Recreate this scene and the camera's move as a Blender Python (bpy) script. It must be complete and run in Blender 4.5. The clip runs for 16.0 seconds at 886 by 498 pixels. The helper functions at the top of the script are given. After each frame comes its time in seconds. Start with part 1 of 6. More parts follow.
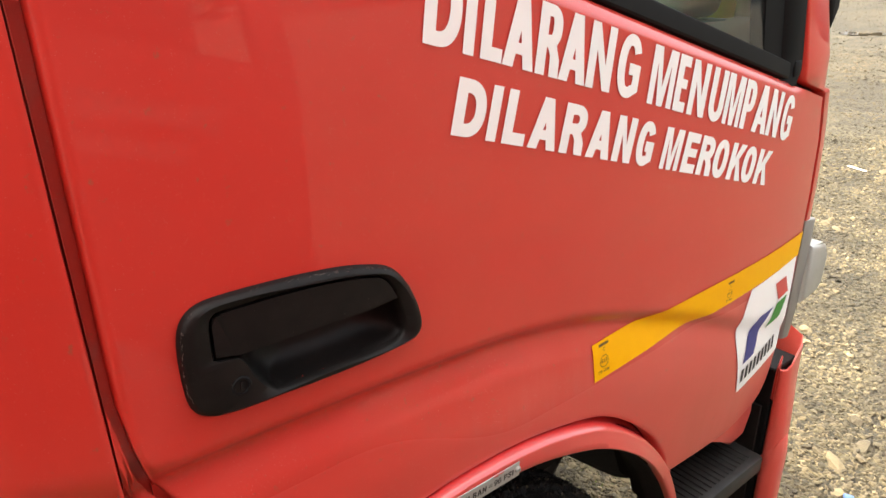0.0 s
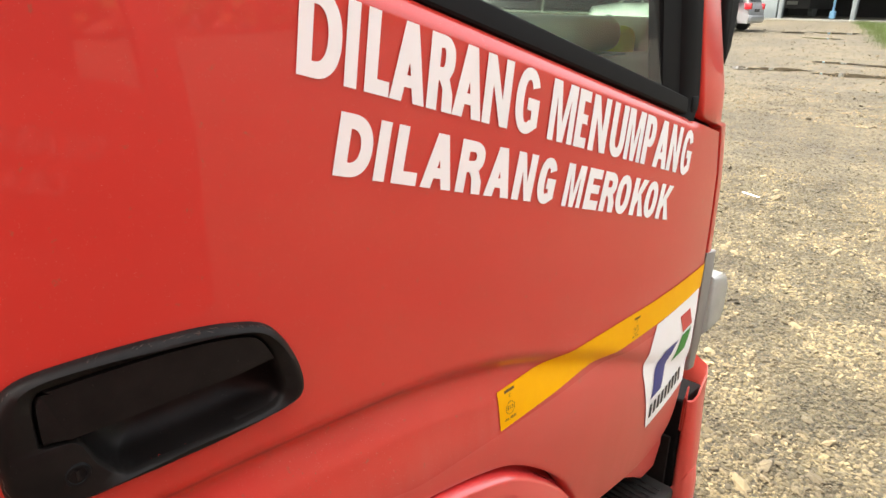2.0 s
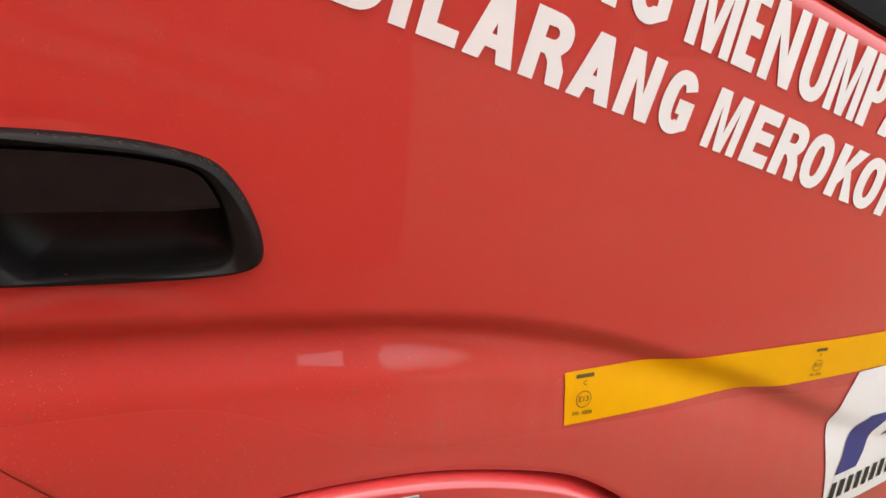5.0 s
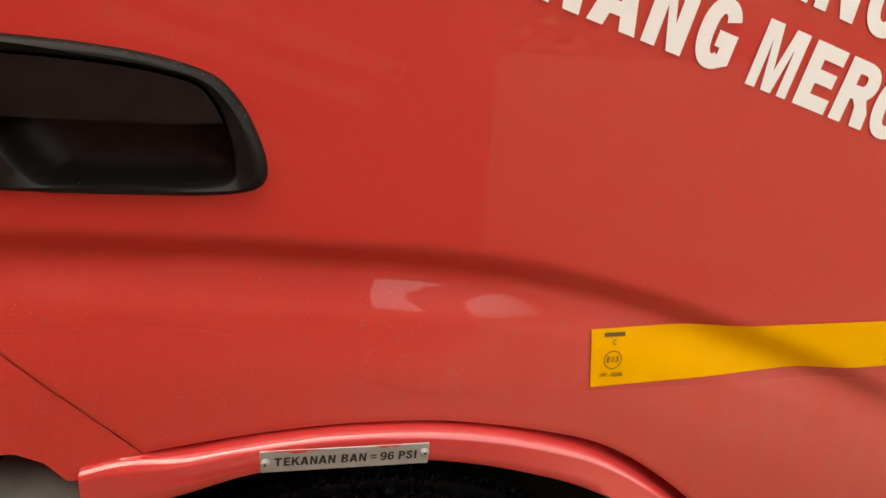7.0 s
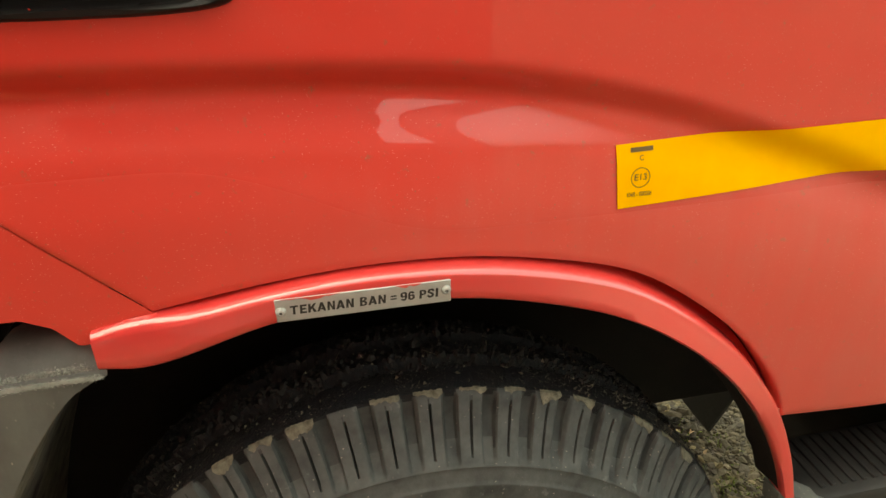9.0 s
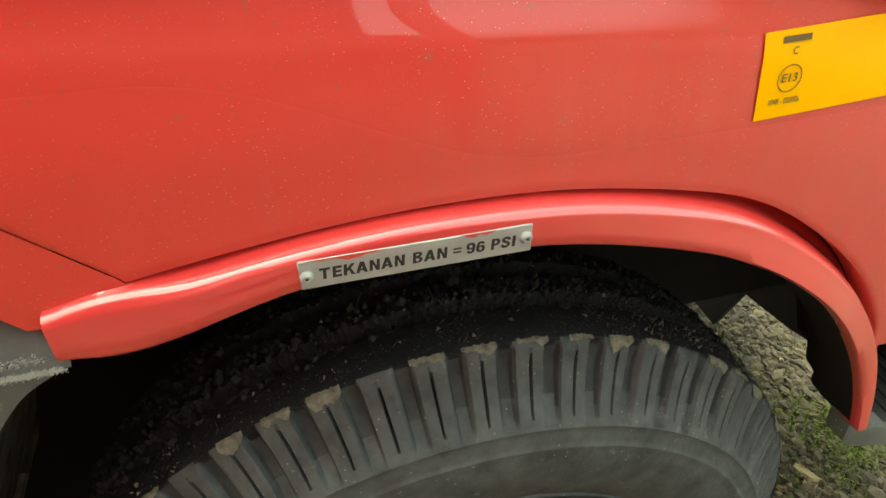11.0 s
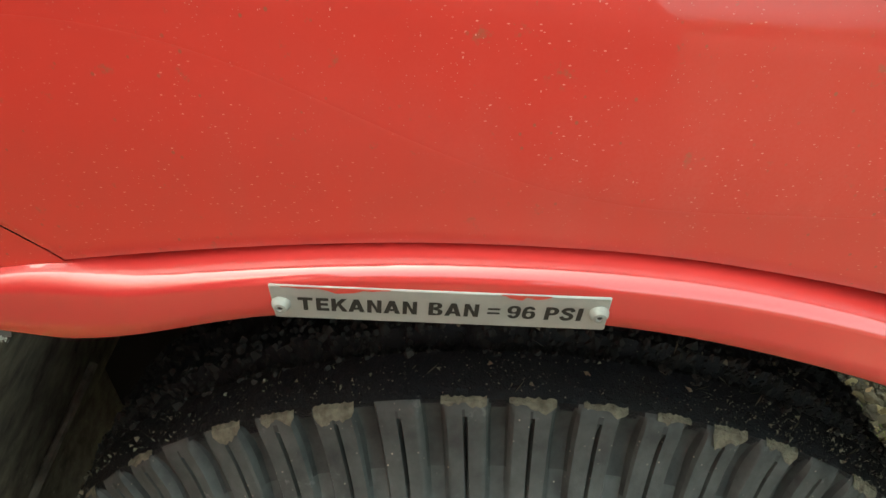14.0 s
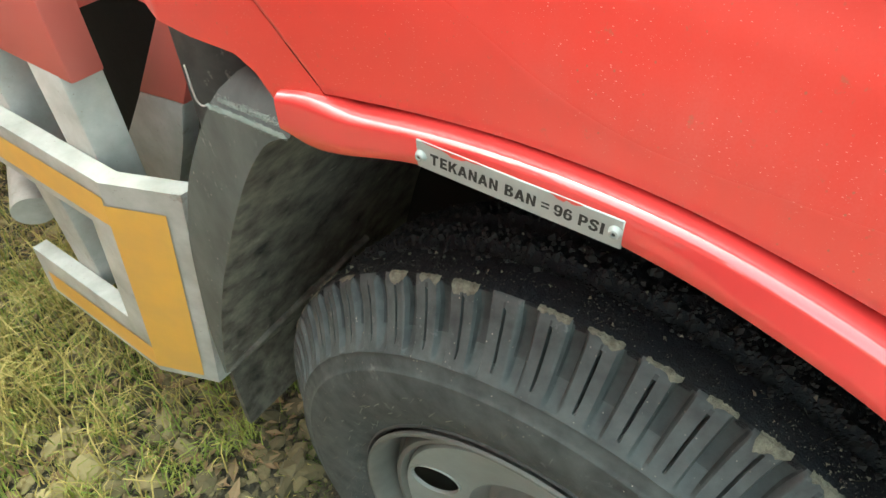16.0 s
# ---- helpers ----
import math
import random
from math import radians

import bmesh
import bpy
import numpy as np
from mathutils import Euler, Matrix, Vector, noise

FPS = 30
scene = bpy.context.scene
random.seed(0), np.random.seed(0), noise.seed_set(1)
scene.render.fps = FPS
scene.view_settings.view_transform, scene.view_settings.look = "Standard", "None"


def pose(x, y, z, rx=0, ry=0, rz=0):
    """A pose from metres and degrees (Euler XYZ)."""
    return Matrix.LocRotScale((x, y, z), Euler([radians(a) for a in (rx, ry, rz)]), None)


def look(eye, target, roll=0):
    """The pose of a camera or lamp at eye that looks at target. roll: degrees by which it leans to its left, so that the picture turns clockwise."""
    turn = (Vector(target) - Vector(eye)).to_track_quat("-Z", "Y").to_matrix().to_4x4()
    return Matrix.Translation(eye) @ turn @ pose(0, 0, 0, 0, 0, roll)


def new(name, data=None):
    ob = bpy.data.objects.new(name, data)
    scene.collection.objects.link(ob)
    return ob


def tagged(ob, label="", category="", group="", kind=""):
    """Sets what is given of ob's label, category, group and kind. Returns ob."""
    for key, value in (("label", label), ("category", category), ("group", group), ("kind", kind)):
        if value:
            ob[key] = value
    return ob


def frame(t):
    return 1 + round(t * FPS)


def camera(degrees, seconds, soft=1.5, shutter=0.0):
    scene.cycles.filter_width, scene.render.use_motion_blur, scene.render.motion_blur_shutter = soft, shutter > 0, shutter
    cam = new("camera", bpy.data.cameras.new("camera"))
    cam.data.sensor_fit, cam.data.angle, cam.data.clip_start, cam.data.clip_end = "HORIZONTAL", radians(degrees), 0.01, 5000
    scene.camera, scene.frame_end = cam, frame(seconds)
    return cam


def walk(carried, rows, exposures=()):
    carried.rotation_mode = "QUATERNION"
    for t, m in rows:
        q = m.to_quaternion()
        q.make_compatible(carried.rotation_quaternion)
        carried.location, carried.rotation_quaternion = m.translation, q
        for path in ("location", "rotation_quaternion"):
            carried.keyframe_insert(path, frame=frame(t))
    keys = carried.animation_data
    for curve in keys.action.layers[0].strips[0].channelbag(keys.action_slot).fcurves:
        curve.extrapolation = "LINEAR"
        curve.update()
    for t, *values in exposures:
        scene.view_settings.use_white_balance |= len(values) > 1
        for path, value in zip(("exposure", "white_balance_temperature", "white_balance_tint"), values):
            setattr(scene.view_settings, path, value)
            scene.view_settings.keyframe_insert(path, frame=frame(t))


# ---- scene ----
cam = camera(66.2, 16.0)
PATH = [
    (0, (0.508, -0.46, 1.51), (-0.944, 0.689, 0.754), -0.8),
    (0.5, (0.527, -0.454, 1.52), (-0.893, 0.742, 0.777), -0.6),
    (1, (0.528, -0.433, 1.525), (-0.84, 0.823, 0.782), -1.6),
    (1.5, (0.508, -0.416, 1.522), (-0.804, 0.918, 0.814), 0.4),
    (2, (0.477, -0.395, 1.509), (-0.834, 0.95, 0.82), 1.1),
    (2.5, (0.453, -0.369, 1.497), (-0.863, 0.964, 0.798), 1.1),
    (3, (0.445, -0.352, 1.474), (-0.907, 0.954, 0.791), 2.4),
    (3.5, (0.446, -0.315, 1.437), (-0.944, 0.944, 0.742), 3.8),
    (4, (0.461, -0.259, 1.405), (-1.016, 0.937, 0.781), 6.2),
    (4.5, (0.487, -0.199, 1.383), (-1.154, 0.748, 0.743), 6.1),
    (7, (0.537, -0.067, 1.302), (-1.307, 0.349, 0.648), 4.5),
    (7.5, (0.532, -0.067, 1.3), (-1.289, 0.351, 0.586), 4.0),
    (8, (0.532, -0.061, 1.277), (-1.269, 0.348, 0.509), 2.9),
    (8.5, (0.535, -0.061, 1.248), (-1.234, 0.337, 0.405), 1.2),
    (9, (0.518, -0.057, 1.227), (-1.216, 0.298, 0.297), -1.0),
    (9.5, (0.483, -0.06, 1.203), (-1.216, 0.273, 0.202), -1.9),
    (12, (0.262, -0.122, 1.181), (-1.102, 0.391, -0.188), 3.6),
    (12.5, (0.239, -0.127, 1.173), (-1.084, 0.42, -0.223), 4.8),
    (13, (0.223, -0.115, 1.166), (-1.114, 0.337, -0.252), 4.0),
    (13.5, (0.207, -0.077, 1.154), (-1.182, 0.137, -0.269), 1.0),
    (14, (0.212, -0.015, 1.15), (-1.204, -0.064, -0.261), 0.8),
    (14.5, (0.229, 0.057, 1.157), (-1.132, -0.303, -0.263), 0.2),
    (15, (0.248, 0.093, 1.164), (-1.037, -0.445, -0.271), 0.4),
    (15.5, (0.277, 0.129, 1.177), (-0.913, -0.63, -0.24), -1.9),
    (16, (0.305, 0.151, 1.183), (-0.837, -0.757, -0.185), -3.0),
]
walk(cam, [(t, look(eye, target, roll)) for t, eye, target, roll in PATH],
     exposures=[(0, 2.90, 7200, 7), (1, 2.94, 7200, 7), (4.5, 2.88, 7000, 7), (7, 2.74, 8000, 4), (8.5, 2.98, 8700, -3), (9.5, 3.12, 8400, -10), (12, 3.16, 7000, -14), (14, 2.98, 6900, -15), (16, 3.62, 6200, -17)])

# ---- light ----
SUN_UP, SUN_ROT = radians(57), radians(238)
world = bpy.data.worlds.new("sky")
scene.world = world
world.use_nodes = True
wn = world.node_tree.nodes
sky = wn.new("ShaderNodeTexSky")
sky.sky_type = "NISHITA"
sky.sun_disc = False
sky.sun_elevation, sky.sun_rotation = SUN_UP, SUN_ROT
sky.air_density, sky.dust_density, sky.ozone_density = 0.8, 9.0, 0.6
grey = wn.new("ShaderNodeHueSaturation")
grey.inputs["Saturation"].default_value = 0.45
world.node_tree.links.new(sky.outputs[0], grey.inputs["Color"])
world.node_tree.links.new(grey.outputs[0], wn["Background"].inputs[0])
wn["Background"].inputs[1].default_value = 0.15
sun = new("sun", bpy.data.lights.new("sun", "SUN"))
sun.data.energy, sun.data.angle, sun.data.color = 0.55, radians(20), (1.0, 0.96, 0.89)
to_sun = Vector((math.sin(SUN_ROT) * math.cos(SUN_UP), math.cos(SUN_ROT) * math.cos(SUN_UP), math.sin(SUN_UP)))
sun.matrix_world = to_sun.to_track_quat("Z", "Y").to_matrix().to_4x4()

# ---- materials ----
def mat(name, color, rough=0.5, metal=0.0, color2=None, scale=8.0, amount=0.5, grain=0.0, grain_scale=200.0, coat=0.0,
        speck=None, speck_scale=60.0, speck_size=0.12, spec=0.5, rough2=None, stretch=(1, 1, 1), bump=0.02, stain=None, stain_scale=60.0):
    """A principled surface: two colours mixed by noise, fine relief, and pale or dark flecks."""
    m = bpy.data.materials.new(name)
    m.use_nodes = True
    t = m.node_tree
    b = t.nodes["Principled BSDF"]
    b.inputs["Roughness"].default_value = rough
    b.inputs["Metallic"].default_value = metal
    b.inputs["Specular IOR Level"].default_value = spec
    b.inputs["Coat Weight"].default_value = coat
    b.inputs["Coat Roughness"].default_value = 0.05
    tc = t.nodes.new("ShaderNodeTexCoord")
    mp = t.nodes.new("ShaderNodeMapping")
    mp.inputs["Scale"].default_value = stretch
    t.links.new(tc.outputs["Object"], mp.inputs[0])

    def noise_tex(s, detail=6.0, r=0.6):
        n = t.nodes.new("ShaderNodeTexNoise")
        n.inputs["Scale"].default_value, n.inputs["Detail"].default_value, n.inputs["Roughness"].default_value = s, detail, r
        t.links.new(mp.outputs[0], n.inputs["Vector"])
        return n.outputs["Fac"]

    def ramp(src, lo, hi, top=1.0):
        r = t.nodes.new("ShaderNodeMapRange")
        r.inputs["From Min"].default_value, r.inputs["From Max"].default_value, r.inputs["To Max"].default_value = lo, hi, top
        t.links.new(src, r.inputs["Value"])
        return r.outputs["Result"]

    def blend(a, c, f):
        x = t.nodes.new("ShaderNodeMix")
        x.data_type = "RGBA"
        if isinstance(a, tuple):
            x.inputs["A"].default_value = (*a, 1)
        else:
            t.links.new(a, x.inputs["A"])
        x.inputs["B"].default_value = (*c, 1)
        t.links.new(f, x.inputs["Factor"])
        return x.outputs["Result"]

    out = color
    if color2:
        f = ramp(noise_tex(scale), 0.5 - 0.25, 0.5 + 0.25, amount)
        out = blend(out, color2, f)
        if rough2 is not None:
            r = t.nodes.new("ShaderNodeMapRange")
            r.inputs["To Min"].default_value, r.inputs["To Max"].default_value = rough, rough2
            t.links.new(f, r.inputs["Value"])
            t.links.new(r.outputs["Result"], b.inputs["Roughness"])
    if speck:
        v = t.nodes.new("ShaderNodeTexVoronoi")
        v.inputs["Scale"].default_value = speck_scale
        t.links.new(mp.outputs[0], v.inputs["Vector"])
        near = ramp(v.outputs["Distance"], speck_size, speck_size * 0.6)
        where = ramp(noise_tex(speck_scale * 0.17, 3.0), 0.46, 0.60)
        mul = t.nodes.new("ShaderNodeMath")
        mul.operation = "MULTIPLY"
        t.links.new(near, mul.inputs[0])
        t.links.new(where, mul.inputs[1])
        out = blend(out, speck, mul.outputs[0])
    if stain:
        out = blend(out, stain, ramp(noise_tex(stain_scale, 6.0, 0.7), 0.625, 0.70, 0.55))
    if isinstance(out, tuple):
        b.inputs["Base Color"].default_value = (*out, 1)
    else:
        t.links.new(out, b.inputs["Base Color"])
    if grain:
        bp = t.nodes.new("ShaderNodeBump")
        bp.inputs["Strength"].default_value, bp.inputs["Distance"].default_value = grain, bump
        t.links.new(noise_tex(grain_scale, 8.0, 0.65), bp.inputs["Height"])
        t.links.new(bp.outputs[0], b.inputs["Normal"])
    return m


RED = (0.60, 0.026, 0.018)
M_RED = mat("red paint", RED, 0.42, color2=(0.60, 0.050, 0.037), scale=3.0, amount=0.8, coat=0.9, spec=0.3, grain=0.02, grain_scale=90, bump=0.003,
            speck=(0.62, 0.22, 0.17), speck_scale=480, speck_size=0.14, stain=(0.27, 0.12, 0.06), stain_scale=75.0)


def times(t, a, c):
    """The product of two node values."""
    mul = t.nodes.new("ShaderNodeMath")
    mul.operation = "MULTIPLY"
    t.links.new(a, mul.inputs[0])
    t.links.new(c, mul.inputs[1])
    return mul.outputs[0]


def road_dust(m, pale, top, low, most):
    """A thin film of road dust thrown up by the wheel: patchy, thickest low on the panel; it dulls the clear coat."""
    t = m.node_tree
    b = t.nodes["Principled BSDF"]
    tc = [n for n in t.nodes if n.type == "TEX_COORD"][0]
    sep = t.nodes.new("ShaderNodeSeparateXYZ")
    t.links.new(tc.outputs["Object"], sep.inputs[0])
    up = t.nodes.new("ShaderNodeMapRange")
    up.interpolation_type = "SMOOTHSTEP"
    up.inputs["From Min"].default_value, up.inputs["From Max"].default_value, up.inputs["To Max"].default_value = top, low, most
    t.links.new(sep.outputs["Z"], up.inputs["Value"])
    fac = up.outputs["Result"]
    for scale, lo in ((9.0, 0.70), (650.0, 0.80)):
        n = t.nodes.new("ShaderNodeTexNoise")
        n.inputs["Scale"].default_value, n.inputs["Detail"].default_value = scale, 5
        t.links.new(tc.outputs["Object"], n.inputs["Vector"])
        r = t.nodes.new("ShaderNodeMapRange")
        r.inputs["From Min"].default_value, r.inputs["From Max"].default_value, r.inputs["To Min"].default_value, r.inputs["To Max"].default_value = 0.3, 0.7, lo, 2.0 - lo
        t.links.new(n.outputs["Fac"], r.inputs["Value"])
        fac = times(t, fac, r.outputs["Result"])
    streak_map = t.nodes.new("ShaderNodeMapping")
    streak_map.inputs["Scale"].default_value = (60, 60, 5)
    t.links.new(tc.outputs["Object"], streak_map.inputs[0])
    streak = t.nodes.new("ShaderNodeTexNoise")
    streak.inputs["Scale"].default_value, streak.inputs["Detail"].default_value = 1.0, 4
    t.links.new(streak_map.outputs[0], streak.inputs["Vector"])
    run = t.nodes.new("ShaderNodeMapRange")
    run.inputs["From Min"].default_value, run.inputs["From Max"].default_value, run.inputs["To Min"].default_value, run.inputs["To Max"].default_value = 0.3, 0.7, 0.75, 1.25
    t.links.new(streak.outputs["Fac"], run.inputs["Value"])
    fac = times(t, fac, run.outputs["Result"])
    low_down = t.nodes.new("ShaderNodeMapRange")
    low_down.inputs["From Min"].default_value, low_down.inputs["From Max"].default_value, low_down.inputs["To Max"].default_value = 1.14, 1.06, 0.9
    t.links.new(sep.outputs["Z"], low_down.inputs["Value"])
    # Film thinned rearward, so the panel's rear shade is partly in its colour.
    fore = t.nodes.new("ShaderNodeMapRange")
    fore.interpolation_type = "SMOOTHSTEP"
    fore.inputs["From Min"].default_value, fore.inputs["From Max"].default_value, fore.inputs["To Min"].default_value = -0.30, 0.20, 0.30
    t.links.new(sep.outputs["Y"], fore.inputs["Value"])
    fac = times(t, fac, fore.outputs["Result"])
    # short scratches and grit clinging in clusters
    for stretch, scale, size, colour, where_scale, where_lo in (((1, 0.5, 1), 380.0, 0.125, (0.74, 0.32, 0.26), 13.0, 0.42), ((1, 1, 0.6), 210.0, 0.075, (0.74, 0.38, 0.31), 21.0, 0.50), ((1, 1, 0.8), 140.0, 0.115, (0.30, 0.105, 0.050), 17.0, 0.45)):
        mp = t.nodes.new("ShaderNodeMapping")
        mp.inputs["Scale"].default_value = stretch
        t.links.new(tc.outputs["Object"], mp.inputs[0])
        v = t.nodes.new("ShaderNodeTexVoronoi")
        v.inputs["Scale"].default_value = scale
        t.links.new(mp.outputs[0], v.inputs["Vector"])
        near = t.nodes.new("ShaderNodeMapRange")
        near.inputs["From Min"].default_value, near.inputs["From Max"].default_value = size, size * 0.55
        t.links.new(v.outputs["Distance"], near.inputs["Value"])
        n = t.nodes.new("ShaderNodeTexNoise")
        n.inputs["Scale"].default_value, n.inputs["Detail"].default_value = where_scale, 4
        t.links.new(tc.outputs["Object"], n.inputs["Vector"])
        where = t.nodes.new("ShaderNodeMapRange")
        where.inputs["From Min"].default_value, where.inputs["From Max"].default_value = where_lo, where_lo + 0.12
        t.links.new(n.outputs["Fac"], where.inputs["Value"])
        spot = t.nodes.new("ShaderNodeMix")
        spot.data_type = "RGBA"
        spot.inputs["B"].default_value = (*colour, 1)
        t.links.new(b.inputs["Base Color"].links[0].from_socket, spot.inputs["A"])
        t.links.new(times(t, times(t, near.outputs["Result"], where.outputs["Result"]), low_down.outputs["Result"]), spot.inputs["Factor"])
        t.links.new(spot.outputs["Result"], b.inputs["Base Color"])
    mix = t.nodes.new("ShaderNodeMix")
    mix.data_type = "RGBA"
    mix.inputs["B"].default_value = (*pale, 1)
    t.links.new(b.inputs["Base Color"].links[0].from_socket, mix.inputs["A"])
    t.links.new(fac, mix.inputs["Factor"])
    t.links.new(mix.outputs["Result"], b.inputs["Base Color"])
    coat = t.nodes.new("ShaderNodeMapRange")
    coat.inputs["To Min"].default_value, coat.inputs["To Max"].default_value, coat.inputs["From Max"].default_value = 0.9, 0.25, 0.4
    t.links.new(fac, coat.inputs["Value"])
    t.links.new(coat.outputs["Result"], b.inputs["Coat Weight"])
    dull = t.nodes.new("ShaderNodeMapRange")
    dull.interpolation_type = "SMOOTHERSTEP"
    dull.inputs["From Min"].default_value, dull.inputs["From Max"].default_value, dull.inputs["To Min"].default_value, dull.inputs["To Max"].default_value = 1.045, 0.94, 0.025, 0.30
    lower = t.nodes.new("ShaderNodeMapRange")
    lower.interpolation_type = "SMOOTHERSTEP"
    lower.inputs["From Min"].default_value, lower.inputs["From Max"].default_value, lower.inputs["To Min"].default_value, lower.inputs["To Max"].default_value = 0.10, -0.20, 0.0, -0.075
    t.links.new(sep.outputs["Y"], lower.inputs["Value"])
    height = t.nodes.new("ShaderNodeMath")
    t.links.new(sep.outputs["Z"], height.inputs[0])
    t.links.new(lower.outputs["Result"], height.inputs[1])
    t.links.new(height.outputs[0], dull.inputs["Value"])
    t.links.new(dull.outputs["Result"], b.inputs["Coat Roughness"])


road_dust(M_RED, (0.58, 0.25, 0.20), 1.10, 0.93, 0.20)
M_FLARE = mat("glossy red plastic", (0.61, 0.040, 0.040), 0.35, color2=(0.60, 0.054, 0.052), scale=5.0, amount=0.5, coat=1.0, spec=0.2)
M_FLARE.node_tree.nodes["Principled BSDF"].inputs["Coat IOR"].default_value = 1.9
M_FLARE.node_tree.nodes["Principled BSDF"].inputs["Coat Roughness"].default_value = 0.055
# The neighbour's red, darkened so that it bounces less red light.
M_RED_DIMMED = mat("red paint darkened to cut bounce", (0.15, 0.026, 0.022), 0.45, color2=(0.12, 0.026, 0.022), scale=4, coat=0.3)
M_RED2 = mat("faded red paint", (0.52, 0.11, 0.085), 0.55, color2=(0.46, 0.15, 0.12), scale=9, coat=0.15, grain=0.05, grain_scale=60, bump=0.003)
M_BLACK = mat("black plastic", (0.005, 0.005, 0.005), 0.42, color2=(0.015, 0.013, 0.012), scale=38, amount=0.9, spec=0.17, grain=0.06, grain_scale=900, bump=0.001,
              speck=(0.10, 0.09, 0.08), speck_scale=320, speck_size=0.10)
M_WORN = mat("scuffed plastic and old paint", (0.085, 0.050, 0.040), 0.7, color2=(0.12, 0.105, 0.09), scale=60, amount=1.0)
# Black steel; on wheel well and arch liner it also carries painted shade.
M_SHADOW = mat("black steel and painted shade", (0.010, 0.009, 0.008), 0.85, color2=(0.02, 0.017, 0.014), scale=12, grain=0.3, grain_scale=90, bump=0.004, spec=0.2)
M_SEAL = mat("black rubber seal", (0.006, 0.0065, 0.007), 0.6, color2=(0.010, 0.0105, 0.011), scale=30, spec=0.14)
M_TYRE = mat("dusty tyre rubber", (0.016, 0.018, 0.018), 0.70, color2=(0.075, 0.080, 0.075), scale=40, amount=0.9, stain=(0.15, 0.155, 0.143), stain_scale=34.0, grain=0.25, grain_scale=240, bump=0.002,
             speck=(0.30, 0.27, 0.21), speck_scale=150, speck_size=0.12)
# Groove colour: less dust than on the ribs, with groove shade painted in.
M_GROOVE_SHADE = mat("less dusty groove rubber with painted shade", (0.014, 0.016, 0.0155), 0.65, color2=(0.054, 0.058, 0.054), scale=55, amount=0.8, spec=0.3, grain=0.25, grain_scale=240, bump=0.002)
M_TAN = mat("dried tan mud", (0.060, 0.055, 0.038), 0.95, color2=(0.20, 0.185, 0.135), scale=130, amount=1.0, grain=0.6, grain_scale=220, bump=0.004)
# Black muddy tread, lowered further to hold shade from the wheel arch.
M_TREAD = mat("muddy tread rubber darkened for arch shade", (0.0045, 0.0055, 0.008), 0.55, color2=(0.014, 0.012, 0.010), scale=30, amount=0.6, spec=0.22, grain=0.6, grain_scale=130, bump=0.006,
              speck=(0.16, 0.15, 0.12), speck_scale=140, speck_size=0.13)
M_MUD = mat("dry mud", (0.075, 0.070, 0.048), 0.95, color2=(0.19, 0.175, 0.125), scale=60, grain=0.7, grain_scale=200, bump=0.004)
M_RIM = mat("grey painted steel", (0.23, 0.24, 0.22), 0.5, metal=0.1, color2=(0.15, 0.14, 0.12), scale=22, amount=0.6, grain=0.1, grain_scale=150, bump=0.002)
M_RIMDARK = mat("grimy grey steel", (0.085, 0.083, 0.072), 0.55, metal=0.1, color2=(0.16, 0.155, 0.135), scale=30, amount=0.6, grain=0.1, grain_scale=150, bump=0.002)
M_LINER = mat("muddy black plastic", (0.016, 0.014, 0.012), 0.8, color2=(0.24, 0.215, 0.17), scale=26, amount=0.9, stain=(0.38, 0.35, 0.29), stain_scale=45.0, spec=0.25, grain=0.4, grain_scale=120, bump=0.004,
              speck=(0.12, 0.10, 0.07), speck_scale=90, speck_size=0.16)
M_STEP = mat("worn black step plastic", (0.010, 0.010, 0.010), 0.5, color2=(0.035, 0.034, 0.031), scale=30, amount=0.8, spec=0.3)
M_FLAP = mat("dusty black plastic liner", (0.057, 0.062, 0.056), 0.6, color2=(0.142, 0.151, 0.134), scale=26, amount=0.8, stretch=(1, 1, 0.5), stain=(0.27, 0.275, 0.24), stain_scale=70.0, grain=0.15, grain_scale=140, bump=0.003,
             speck=(0.36, 0.33, 0.27), speck_scale=130, speck_size=0.14)
M_LEDGE = mat("scuffed black plastic", (0.028, 0.029, 0.027), 0.6, color2=(0.085, 0.088, 0.078), scale=30, amount=0.8, stain=(0.26, 0.26, 0.22), stain_scale=75.0, grain=0.15, grain_scale=140, bump=0.003)
# Dark mud, its colour also lowered for the arch shade.
M_CLOD = mat("dark mud clods deepened for arch shade", (0.005, 0.005, 0.005), 0.95, color2=(0.024, 0.022, 0.018), scale=45, amount=0.9)
M_DUST = mat("caked pale dust", (0.48, 0.50, 0.44), 0.95, color2=(0.28, 0.30, 0.26), scale=45, amount=0.9, grain=0.5, grain_scale=180, bump=0.004)
# White lettering colour lowered so that its mirror image stays faint.
M_VINYL_DIMMED = mat("white vinyl dimmed for a faint reflection", (0.105, 0.075, 0.068), 0.6)
M_WHITE = mat("white vinyl", (0.93, 0.93, 0.90), 0.45, color2=(0.88, 0.88, 0.85), scale=20, amount=0.4)
M_YELLOW = mat("amber reflective tape", (0.92, 0.47, 0.0), 0.5, color2=(0.86, 0.39, 0.0), scale=40, amount=0.5, spec=0.2)
M_INK = mat("black print", (0.02, 0.018, 0.015), 0.6)
M_PRINT = mat("brown-black print on tape", (0.10, 0.06, 0.012), 0.6, color2=(0.2, 0.12, 0.01), scale=120)
M_BLUE = mat("blue vinyl", (0.035, 0.04, 0.22), 0.45)
M_GREEN = mat("green vinyl", (0.015, 0.22, 0.02), 0.45)
M_CORAL = mat("red vinyl", (0.62, 0.07, 0.06), 0.45)
